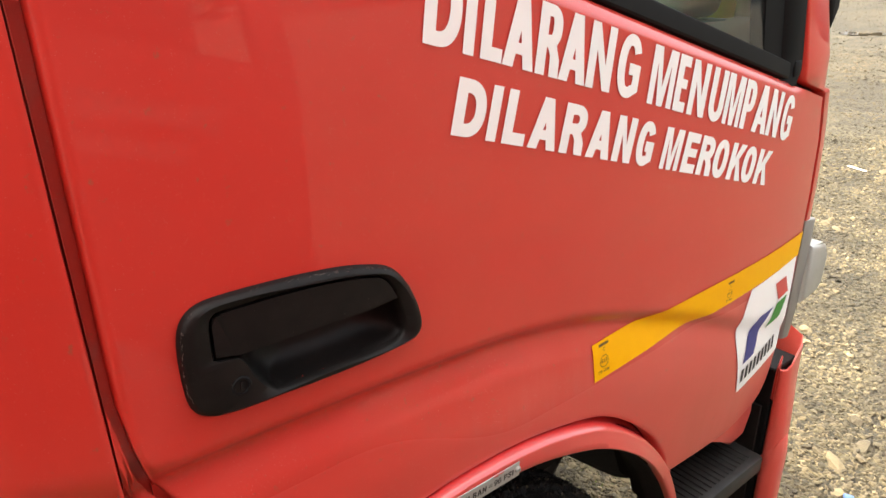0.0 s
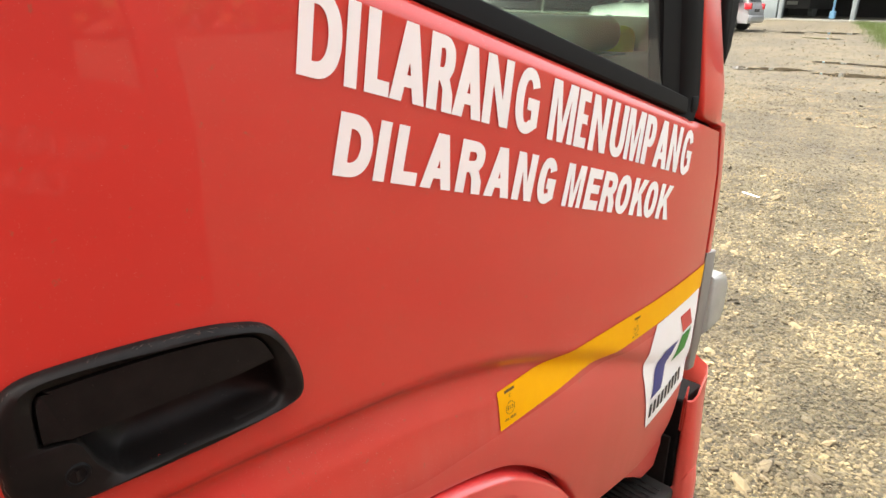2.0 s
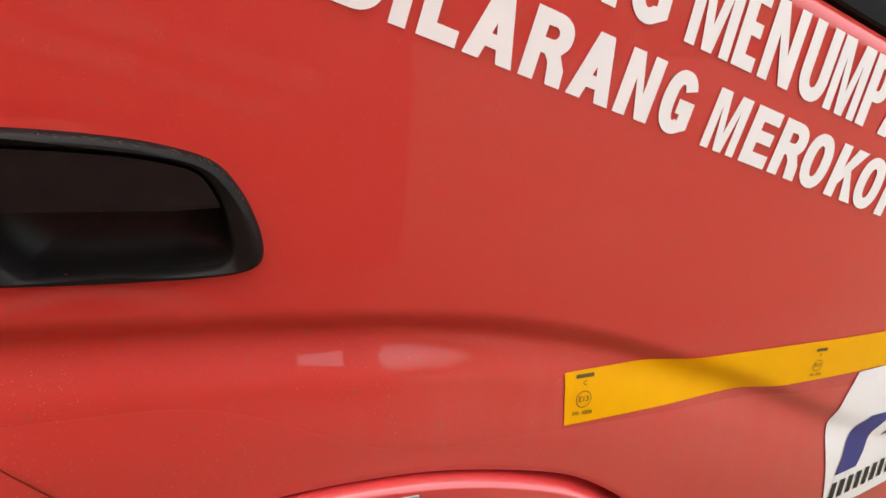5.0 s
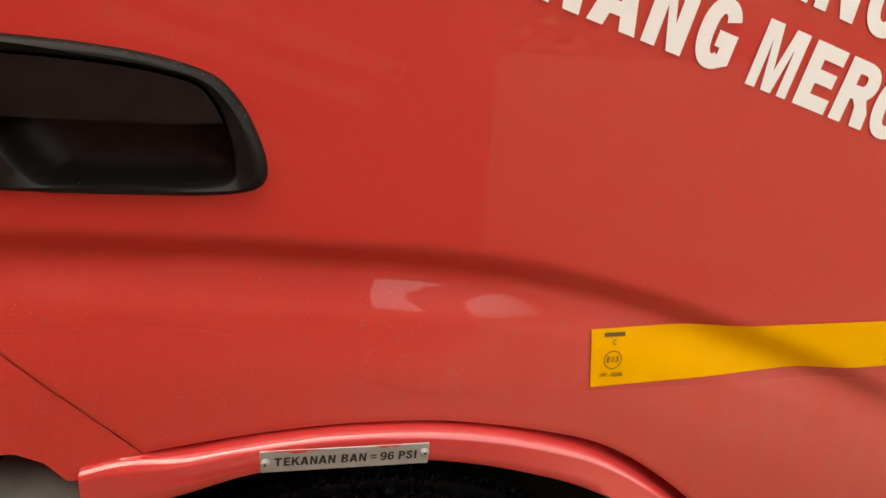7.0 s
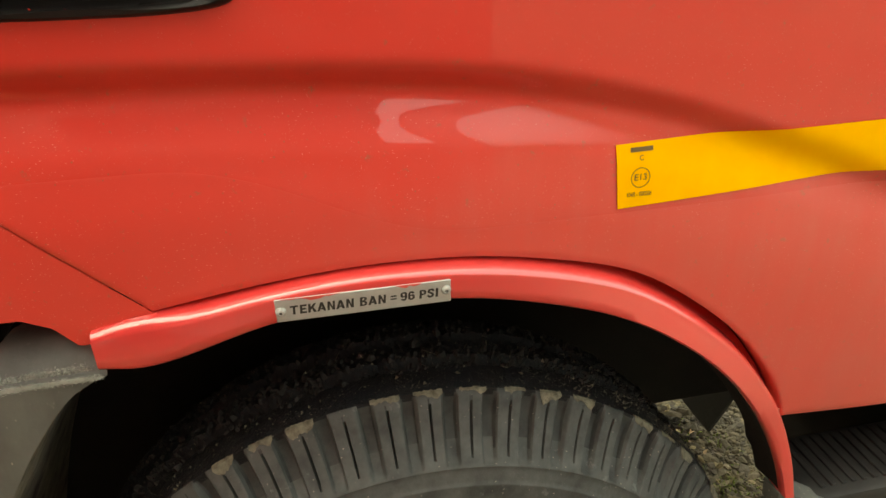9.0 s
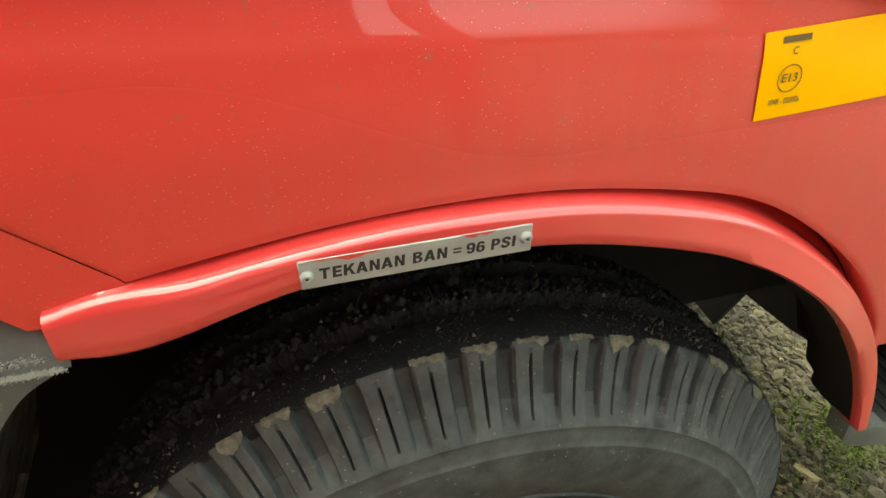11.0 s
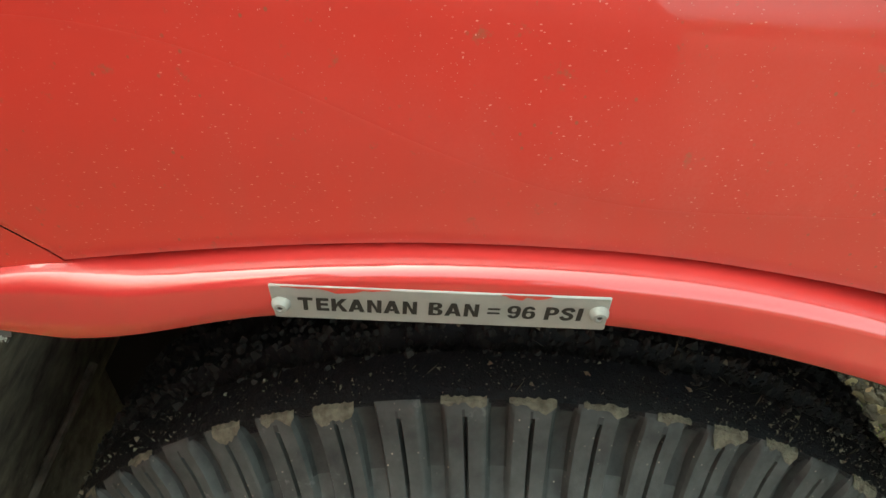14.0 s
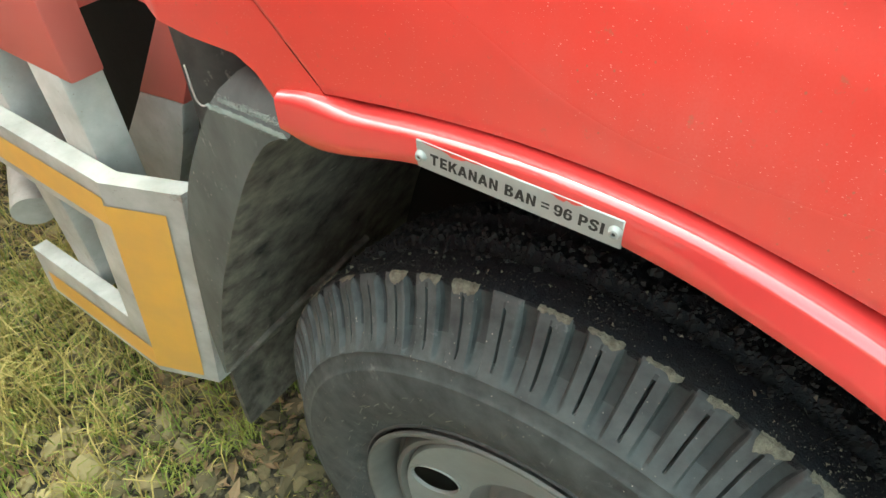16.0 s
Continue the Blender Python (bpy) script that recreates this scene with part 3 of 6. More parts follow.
GROOVE_Z = [1.112, 1.111, 1.107, 1.096, 1.081, 1.050, 0.975, 0.918, 0.868, 0.82]


def groove_z(y):
    return sum(interp(y + d, GROOVE_Y, GROOVE_Z) for d in (-0.05, -0.025, 0, 0.025, 0.05)) / 5


def skin(y, z, sill=True):
    """How far the cab's side stands out at y, z."""
    d = z - groove_z(y)
    deep = 0.021 * (1 - 0.40 * smooth_step(0.02, 0.22, y)) * (1 - 0.70 * smooth_step(0.42, 0.72, y))
    x = -deep * (smooth_step(0.017, -0.014, d) - 0.45 * smooth_step(-0.008, -0.060, d) - 0.55 * smooth_step(-0.008, -0.125, d))
    x -= 0.21 * max(0.0, y - 0.55) ** 2
    x -= 0.30 * max(0.0, 0.88 - z) ** 2 + 0.02 * max(0.0, 0.93 - z)
    x -= 0.03 * max(0.0, z - 1.45) ** 2
    if sill:
        x -= 0.012 * smooth_step(-0.026, -0.002, z - SILL(y)) * smooth_step(0.73, 0.66, y)
    return x


def door_low(y):
    if y < -0.2:
        return interp(y, [-0.390, -0.3816, -0.379, -0.376, -0.366, -0.350, -0.325, -0.29, -0.2], [1.23, 1.180, 1.154, 1.131, 1.097, 1.073, 1.045, 1.010, 0.9215])
    if y < 0.478:
        return max(interp(y, ARCH_Y, ARCH_Z) - 0.003 + 0.003 * smooth_step(0.1, 0.4, y), 0.656)
    return interp(y, [0.478, 0.70, 0.80, 0.825, 0.838], [0.656, 0.636, 0.650, 0.668, 0.72])


truck = thing("truck", "red cab-over tanker truck standing on gravel, white lettering on its door", "truck")

HANDLE_OUT = [tuple(p) for p in spline([(-0.335, 1.205), (-0.3345, 1.235), (-0.329, 1.2560), (-0.3152, 1.2672), (-0.2900, 1.2695), (-0.2400, 1.2680), (-0.1950, 1.2642), (-0.1620, 1.2588), (-0.1310, 1.2485), (-0.1130, 1.2290), (-0.1005, 1.2030), (-0.0955, 1.1820), (-0.0985, 1.1695),
                                           (-0.1120, 1.1632), (-0.1470, 1.1600), (-0.1950, 1.1595), (-0.2500, 1.1600), (-0.3000, 1.1625), (-0.3240, 1.1680), (-0.3325, 1.1810), (-0.335, 1.205)], 120)][:-1]
HANDLE_IN = [tuple(p) for p in spline([(-0.3086, 1.2150), (-0.3089, 1.2370), (-0.3075, 1.2520), (-0.3020, 1.2575), (-0.2951, 1.2587), (-0.2420, 1.2578), (-0.1910, 1.2542), (-0.1590, 1.2487), (-0.1425, 1.2434), (-0.1335, 1.2345), (-0.1265, 1.2207), (-0.1200, 1.2000), (-0.1180, 1.1800),
                                          (-0.1225, 1.1722), (-0.1350, 1.1680), (-0.1890, 1.1645), (-0.2500, 1.1665), (-0.2600, 1.1700), (-0.2670, 1.1770), (-0.2759, 1.1908), (-0.2820, 1.2060), (-0.2890, 1.2135)], 120)]
HC = (-0.205, 1.212)


def polar(poly, a):
    """Distance from the handle's centre to the outline at angle a."""
    dx, dz = math.cos(a), math.sin(a)
    best = 0.0
    for i in range(len(poly)):
        (y0, z0), (y1, z1) = poly[i], poly[(i + 1) % len(poly)]
        ey, ez, py, pz = y1 - y0, z1 - z0, y0 - HC[0], z0 - HC[1]
        det = dx * ez - dz * ey
        if abs(det) > 1e-9:
            s = (py * ez - pz * ey) / det
            u = (py * dz - pz * dx) / det
            if 0 <= u <= 1 and s > 0:
                best = max(best, s)
    return best


def inside(poly, y, z, k=1.0):
    dy, dz = y - HC[0], z - HC[1]
    return math.hypot(dy, dz) < polar(poly, math.atan2(dz, dy)) * k


def make_door():
    nc, nr = 220, 130
    rows = []
    for i in range(-1, nr + 1):
        row = []
        for j in range(-1, nc + 1):
            v = min(max(j, 0), nc - 1) / (nc - 1)
            y = -0.3835 + v * (0.838 + 0.3835)
            lo, hi = door_low(y), SILL(y)
            u = min(max(i, 0), nr - 1) / (nr - 1)
            z = lo + u * (hi - lo)
            y = -0.3835 + v * (FRONT(z) + 0.3835)
            x = skin(y, z)
            ex = smooth_step(0.0, 0.006, y + 0.3835) * smooth_step(0.0, 0.006, FRONT(z) - y)
            x -= 0.004 * (1 - ex) + 0.0020 * (1 - smooth_step(-0.001, 0.0035, z - lo))
            if i in (-1, nr) or j in (-1, nc):
                x -= 0.03
            row.append((x, y, z))
        rows.append(row)
    bm = grid(rows)
    for v in bm.verts:
        if inside(HANDLE_OUT, v.co.y - 0.003, v.co.z + 0.0035, 0.85):
            v.co.x -= 0.018
    cut = [f for f in bm.faces if inside(HANDLE_IN, f.calc_center_median().y - 0.003, f.calc_center_median().z + 0.0035, 1.05)]
    bmesh.ops.delete(bm, geom=cut, context="FACES")
    return part("door", bm, M_RED, truck, "red painted door with a sloping window sill", angle=60)


door = make_door()


def make_handle():
    n = 240
    an = [k * math.tau / n for k in range(n)]
    out, inn = [polar(HANDLE_OUT, a) for a in an], [polar(HANDLE_IN, a) for a in an]
    out = [sum(out[(k + d) % n] for d in (-1, 0, 1)) / 3 for k in range(n)]

    def ring(f, x):
        return [(x, HC[0] + f(k) * math.cos(an[k]), HC[1] + f(k) * math.sin(an[k])) for k in range(n)]

    rows = [ring(lambda k: out[k] + 0.001, -0.004), ring(lambda k: out[k], 0.004), ring(lambda k: out[k] - 0.003, 0.009), ring(lambda k: out[k] - 0.007, 0.011),
            ring(lambda k: inn[k] * 0.5 + out[k] * 0.5, 0.0105), ring(lambda k: inn[k] + 0.002, 0.0085), ring(lambda k: inn[k], 0.006), ring(lambda k: inn[k] - 0.001, 0.0)]
    part("handle_bezel", grid(rows, close_u=True), M_BLACK, door, "black plastic handle bezel with worn edge")
    rows = [ring(lambda k: inn[k] + 0.004, 0.004), ring(lambda k: inn[k] - 0.001, 0.0)]
    for s, x in ((0.97, -0.010), (0.90, -0.020), (0.78, -0.028), (0.55, -0.032), (0.2, -0.033), (0.001, -0.033)):
        rows.append(ring(lambda k: inn[k] * s, x))
    part("handle_recess", grid(rows, close_u=True), M_BLACK, door, "smooth black hand recess")
    flap = [tuple(p) for p in spline([(-0.3068, 1.2168), (-0.3072, 1.2368), (-0.3060, 1.2510), (-0.3010, 1.2560), (-0.2950, 1.2570), (-0.2420, 1.2562), (-0.1912, 1.2526), (-0.1595, 1.2472), (-0.1435, 1.2420), (-0.1350, 1.2336), (-0.1280, 1.2206), (-0.1262, 1.2152)], 60)]
    flap += [(-0.16, 1.2142), (-0.20, 1.2144), (-0.25, 1.2146), (-0.29, 1.2152)]
    part("handle_flap", prism(flap, -0.010, 0.0085, 0.003), M_BLACK, door, "black lift-up handle flap")
    cyl = lathe([(0.0095, 0.0001), (0.0095, 0.006), (0.011, 0.0065), (0.011, 0.0085), (0.009, 0.0095), (0.002, 0.0095)], 28, (0.0, -0.2905, 1.186))
    part("keyhole", cyl, M_SEAL, door, "dull metal lock cylinder")
    rr = random.Random(41)
    vs, fs = [], []
    for _ in range(60):
        k = int(rr.choice((rr.gauss(70, 22), rr.gauss(118, 10), rr.gauss(20, 8)))) % n
        rim = out[k] - rr.uniform(0.0006, 0.0024)
        c = Vector((interp(out[k] - rim, [0.0, 0.003, 0.007], [0.0046, 0.0094, 0.0113]), HC[0] + rim * math.cos(an[k]), HC[1] + rim * math.sin(an[k])))
        side = Vector((0, -math.sin(an[k]), math.cos(an[k]))) * rr.uniform(0.0008, 0.0045)
        up = Vector((0.4, math.cos(an[k]), math.sin(an[k]))) * rr.uniform(0.0002, 0.0005)
        q = len(vs)
        vs += [c - side, c - up, c + side, c + up, c + Vector((0.0003, 0, 0))]
        fs += [(q, q + 1, q + 4), (q + 1, q + 2, q + 4), (q + 2, q + 3, q + 4), (q + 3, q, q + 4)]
    me = bpy.data.meshes.new("worn_edge")
    me.from_pydata(vs, [], fs)
    tagged(part("worn_edge", me, M_WORN, door, "grey-red scuffs along the handle bezel's edge", smooth=False), kind="stuff")
    part("key_slot", box(0.0096, -0.2915, 1.182, 0.0106, -0.2895, 1.190), M_SHADOW, door)


make_handle()
for ob in door.children:
    ob.location = (0, 0.003 - HC[0] * 0.012, -0.0035 - HC[1] * 0.015)
    ob.scale = (1, 1.012, 1.015)


# ---- lettering and decals on the door ----
BOLD = 0.048
SLOPE = -0.277


def door_place(base, lean, lift=0.0012):
    """Letters on the sloping line: a runs along it, b stands up from it."""
    n = math.hypot(1, SLOPE)

    def place(a, b):
        a, b = a + lean * b, b + base
        y, z = -0.078 + (a - b * SLOPE) / n, 1.4525 + (a * SLOPE + b) / n
        return skin(y, z) + lift, y, z

    return place


LINE_1, LINE_2 = door_place(-0.0015, -0.150), door_place(-0.0783, -0.045)
for letters, line, h, s in (
        ((("D", -0.001, 0.0435), ("I", 0.0478, 0.0618), ("L", 0.0705, 0.0998), ("A", 0.1007, 0.1464), ("R", 0.1492, 0.1863), ("A", 0.1866, 0.2324), ("N", 0.2339, 0.2792), ("G", 0.2890, 0.3340)), LINE_1, 0.0705, 0.0145),
        ((("M", 0.3574, 0.4120), ("E", 0.4160, 0.4438), ("N", 0.4510, 0.4945), ("U", 0.5040, 0.5440), ("M", 0.5474, 0.5960), ("P", 0.6000, 0.6350), ("A", 0.6382, 0.6840), ("N", 0.6865, 0.7276), ("G", 0.7360, 0.7770)), LINE_1, 0.0700, 0.0140),
        ((("D", 0.0530, 0.0945), ("I", 0.0999, 0.1140), ("L", 0.1228, 0.1565), ("A", 0.1625, 0.2086), ("R", 0.2151, 0.2566), ("A", 0.2632, 0.3086), ("N", 0.3143, 0.3534), ("G", 0.3615, 0.3990)), LINE_2, 0.0560, 0.0142),
        ((("M", 0.4215, 0.4655), ("E", 0.4734, 0.5094), ("R", 0.5150, 0.5545), ("O", 0.5565, 0.5965), ("K", 0.6040, 0.6480), ("O", 0.6460, 0.6855), ("K", 0.6925, 0.7390)), LINE_2, 0.0555, 0.0140)):
    part("lettering", word_mesh(letters, line, h, s), M_WHITE, door, "white vinyl word on the door", smooth=False)


def decal(left, right, lift, n=24, m=14, bulge=0.0):
    """A patch between two border lines (y, z), laid on the skin."""
    a, b = spline(left, n), spline(right, n)
    return grid([[(skin(*(p.lerp(q, k / m)), False) + lift, *(p.lerp(q, k / m))) for k in range(m + 1)] for p, q in zip(a, b)])


tape = decal([(0.206, 1.029), (0.211, 0.970)], [(0.834, 1.041), (0.830, 0.993)], 0.0014, 8, 60)
part("reflective_tape", tape, M_YELLOW, door, "amber reflective tape strip")


def tape_print(y, z, s, parent):
    """Maker's bar, class letter, ringed approval mark and number on the tape."""
    X = lambda yy, zz: skin(yy, zz, False) + 0.0022
    part("maker_bar", grid([[(X(y + u * s, z + 0.0215 * s + k * 0.004), y + u * s, z + 0.0215 * s + k * 0.004) for u in (-0.011, -0.004, 0.004, 0.011)] for k in (0, 1)]), M_PRINT, parent, "dark printed bar")
    ring = [[(X(y + r * math.cos(a), z - 0.002 + r * math.sin(a)), y + r * math.cos(a), z - 0.002 + r * math.sin(a)) for a in [k / 32 * math.tau for k in range(32)]] for r in (0.0086 * s, 0.0094 * s)]
    part("approval_ring", grid(ring, close_u=True), M_PRINT, parent)
    for body, cz, w, h in (("C", 0.0135, 0.004, 0.005), ("E13", -0.0045, 0.012, 0.006), ("104R - 000006", -0.0195, 0.024, 0.0045)):
        def place(a, b):
            yy, zz = y + (a - 0.5) * w * s, z + (cz + b * h) * s
            return X(yy, zz), yy, zz
        part("approval_mark", lay(text_mesh(body, 0.012), place), M_PRINT, parent, smooth=False)


tape_print(0.231, 1.000, 1.0, door)
tape_print(0.553, 1.005, 0.8, door)

part("company_sticker", decal([(0.634, 0.984), (0.617, 0.927), (0.615, 0.892), (0.640, 0.822), (0.663, 0.752)], [(0.822, 0.994), (0.826, 0.942), (0.829, 0.892), (0.830, 0.842), (0.830, 0.782)], 0.0016), M_WHITE, door, "white company sticker with a coloured emblem")
part("emblem_square", decal([(0.736, 0.963), (0.763, 0.921)], [(0.783, 0.965), (0.808, 0.925)], 0.0026, 6, 6), M_CORAL, door, "red emblem shape")
part("emblem_green", decal([(0.762, 0.914), (0.748, 0.892), (0.731, 0.870)], [(0.808, 0.917), (0.800, 0.897), (0.788, 0.878)], 0.0026, 8, 6), M_GREEN, door, "green emblem shape")
part("emblem_blue", decal([(0.690, 0.911), (0.668, 0.896), (0.660, 0.877), (0.660, 0.847), (0.658, 0.820)], [(0.746, 0.912), (0.722, 0.896), (0.705, 0.877), (0.703, 0.852), (0.698, 0.827)], 0.0026, 12, 6), M_BLUE, door, "blue emblem shape")
for k in range(9):
    a, b = 0.664 + k * 0.0158, 0.664 + k * 0.0158 + 0.0095
    za, zb = 0.775 + k * 0.0030, 0.775 + k * 0.0030 + 0.031
    part("name_bar", decal([(a - 0.004, zb), (a, za)], [(b - 0.004, zb + 0.001), (b, za + 0.001)], 0.0026, 4, 2), M_INK, door)

# ---- window ----
def win_x(y, z):
    return skin(y, z, False) - 0.014


sill_rows = []
for k in range(60):
    y = -0.30 + k / 59 * 0.955
    s = SILL(y)
    w = win_x(y, s)
    sill_rows.append([(w - 0.020, y, s - 0.006), (w + 0.004, y, s - 0.004), (w + 0.006, y, s - 0.001), (w + 0.006, y, s + 0.010), (w + 0.005, y, s + 0.0205), (w + 0.002, y, s + 0.0225), (w - 0.012, y, s + 0.0235)])
part("sill_seal", grid(sill_rows), M_SEAL, door, "black rubber weatherstrip along the sill", angle=25)


def frame_line(z):
    """Front edge of the window frame at height z."""
    return 0.700 - (z - 1.355) * 0.25


post = []
for k in range(30):
    z = 1.332 + k / 29 * 0.72
    y1 = frame_line(z) - 0.020 * (1 - smooth_step(1.332, 1.362, z))
    lo = max(y1 - 0.098, -0.2)
    post.append([(win_x(y1, z) - 0.03, lo - 0.004, z), (win_x(y1, z) - 0.008, lo, z), (win_x(y1, z) - 0.004, lo + 0.03, z), (win_x(y1, z) - 0.003, lo + 0.045, z),
                 (win_x(y1, z) + 0.004, lo + 0.052, z), (win_x(y1, z) + 0.008, y1 - 0.02, z), (win_x(y1, z) + 0.008, y1 - 0.004, z), (win_x(y1, z), y1, z), (win_x(y1, z) - 0.02, y1 + 0.002, z)])
part("window_post", grid(post), M_SEAL, door, "black plastic window frame post")
part("seal_clip", box(-0.030, 0.668, 1.345, -0.008, 0.690, 1.372, 0.004), M_SEAL, door)
part("window_pane", grid([[(win_x(y, SILL(y)) - 0.012 - 0.03 * u, y, SILL(y) + 0.012 + u * (2.0 - SILL(y))) for y in [-0.33 + 0.99 * k / 20 for k in range(21)]] for u in (0, 0.5, 1)]), M_GLASS, door, "tinted side window glass").visible_shadow = False

# red post in front of the window and the cab's front corner
def corner(z):
    """Plan outline of the cab's front corner at height z, from the window frame round to the nose."""
    if z > 1.3055:
        a = max(frame_line(z) + 0.002, min((1.5305 - z) / 0.278 + 0.003, 0.803))
        e = 0.782 + (1.5 - z) * 0.12
    else:
        a = FRONT(z) + 0.0035
        e = a + 0.002
    pts = [(skin(a, z, False) - 0.022, a - 0.001), (skin(a, z, False) - 0.003, a), (skin(a, z, False) - 0.001, a + 0.006)]
    x0 = skin(e, z, False)
    for k in range(0, 11):
        t = k / 10 * math.pi / 2
        pts.append((x0 - 0.085 * (1 - math.cos(t)), max(a + 0.003, e - 0.02) + 0.085 * math.sin(t)))
    lean = 0.17 * max(0.0, z - 1.37)  # the cab leans in above the belt line
    pts = [(x - lean * (0.3 if k < 3 else 1.0), y) for k, (x, y) in enumerate(pts)]
    pts.append((-0.6 if z < 1.32 else -0.14 - lean, pts[-1][1] + (0.05 if z < 1.32 else 0.004)))
    return [(x, y, z) for x, y in pts]


part("corner_panel", grid([corner(0.80 + k / 10 * 0.5054) for k in range(11)]), M_RED, truck, "red front corner panel", angle=70)
part("windscreen_post", grid([corner(1.306 + 0.745 * (k / 40) ** 1.5) for k in range(41)]), M_RED, truck, "red windscreen post", angle=70)

# narrow post behind the door, running under it to the wheel arch
def rear_low(y):
    return interp(y, [-0.44, -0.36, -0.30, -0.278, -0.262, -0.20, -0.15], [0.935, 0.926, 0.926, 0.915, 0.895, 0.90, 0.91])


rows = []
for j in range(-9, 61):
    y = -0.432 + max(j, 0) / 60 * 0.236
    hi = 2.0 if y < -0.3965 else door_low(max(y + 0.0080 * smooth_step(-0.30, -0.355, y), -0.3845)) - 0.0009
    lo = rear_low(y)
    hi = max(hi, lo + 0.004)
    col = []
    for i in range(46):
        z = lo + max(i - 1, 0) / 44 * (hi - lo)
        x = skin(y, z, False) - 0.0015 - (0.03 if i == 0 else 0) - 0.36 * max(0.0, -0.400 - y)
        t = max(0, -j) / 8 * math.pi / 2
        col.append((x - 0.07 * (1 - math.cos(t)) - (0.4 if j < -8 else 0), y - 0.07 * math.sin(min(t, math.pi / 2)), z))
    rows.append(col)
part("rear_post", grid(rows), M_RED, truck, "red cab post behind the door", angle=60)
# dark body behind the gaps
part("door_jamb", box(-0.10, -0.43, 0.935, -0.030, -0.345, 1.5), M_RED, truck, "red door jamb behind the gap")
part("door_jamb", box(-0.06, -0.368, 0.935, -0.026, -0.17, 1.095), M_RED, truck, "red door jamb behind the gap")
part("door_jamb", box(-0.10, -0.43, 1.135, -0.019, -0.372, 1.5), M_RED, truck, "red door jamb behind the gap")
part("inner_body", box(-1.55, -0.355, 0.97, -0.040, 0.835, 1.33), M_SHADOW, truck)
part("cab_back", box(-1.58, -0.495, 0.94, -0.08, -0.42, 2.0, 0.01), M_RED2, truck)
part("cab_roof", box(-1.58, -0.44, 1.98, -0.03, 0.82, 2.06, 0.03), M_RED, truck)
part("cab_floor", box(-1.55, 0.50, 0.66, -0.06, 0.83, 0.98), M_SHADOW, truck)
far_side = box(-1.62, -0.43, 0.9, -1.57, 0.84, 1.45, 0.01)
part("far_door", far_side, M_DARKIN, truck)
part("cab_front", box(-1.55, 0.86, 0.62, -0.09, 0.93, 1.32, 0.03), M_RED, truck)

part("back_lining", box(-1.54, -0.418, 1.33, -0.10, -0.408, 1.97), M_LINING, truck, "pale grey cab lining")
part("headliner", box(-1.54, -0.405, 1.955, -0.10, 0.78, 1.976), M_LINING, truck, "pale grey headliner")
part("far_door_lining", box(-1.568, -0.40, 1.0, -1.555, 0.80, 1.45), M_LINING, truck)

part("windscreen", grid([[(x, y, z) for x in (-1.46, -0.8, -0.145)] for y, z in ((0.885, 1.33), (0.80, 1.97))]), glass_material("green tinted windscreen", (0.42, 0.52, 0.44)), truck, "green tinted windscreen").visible_shadow = False

# ---- cab interior seen through the glass ----
def seat(y, x):
    b = box(x - 0.24, y - 0.07, 1.20, x + 0.24, y + 0.06, 1.66, 0.05, 3)
    return b


part("seat_back", seat(-0.20, -0.42), M_SEAT, truck, "beige vinyl seat back")
part("headrest", box(-0.54, -0.24, 1.70, -0.30, -0.14, 1.86, 0.04, 3), M_SEAT, truck)
part("seat_back", seat(-0.20, -1.10), M_SEAT, truck, "beige vinyl seat back")
part("dashboard", box(-1.5, 0.50, 1.25, -0.07, 0.86, 1.425, 0.05, 3), M_DARKIN, truck, "grey dashboard")
part("dash_cushion", box(-0.62, 0.42, 1.43, -0.16, 0.70, 1.488, 0.026, 4), M_SEAT, truck, "beige rounded dashboard roll")
part("dash_strip", box(-0.62, 0.43, 1.418, -0.155, 0.70, 1.429, 0.003), M_TEAL, truck)
part("green_cloth", box(-0.34, 0.74, 1.40, -0.19, 0.80, 1.47, 0.02, 3), M_LIMECLOTH, truck, "yellow-green cloth on the dashboard")
part("rounded_case", box(-0.30, 0.81, 1.40, -0.17, 0.88, 1.485, 0.03, 4), M_SEAT, truck)
rows = []
for k in range(40):
    a = k / 40 * math.tau
    c = Vector((-0.40 + 0.2 * math.cos(a), 0.34 + 0.2 * math.sin(a) * 0.55, 1.52 + 0.2 * math.sin(a) * 0.8))
    o = Vector((math.cos(a), math.sin(a) * 0.55, math.sin(a) * 0.8)).normalized()
    nrm = Vector((0, -0.8, 0.6))
    rows.append([c + 0.014 * (math.cos(b) * o + math.sin(b) * nrm) for b in [q * math.tau / 8 for q in range(8)]])
part("steering_wheel", grid(rows, True, True), M_DARKIN, truck, "dark steering wheel")

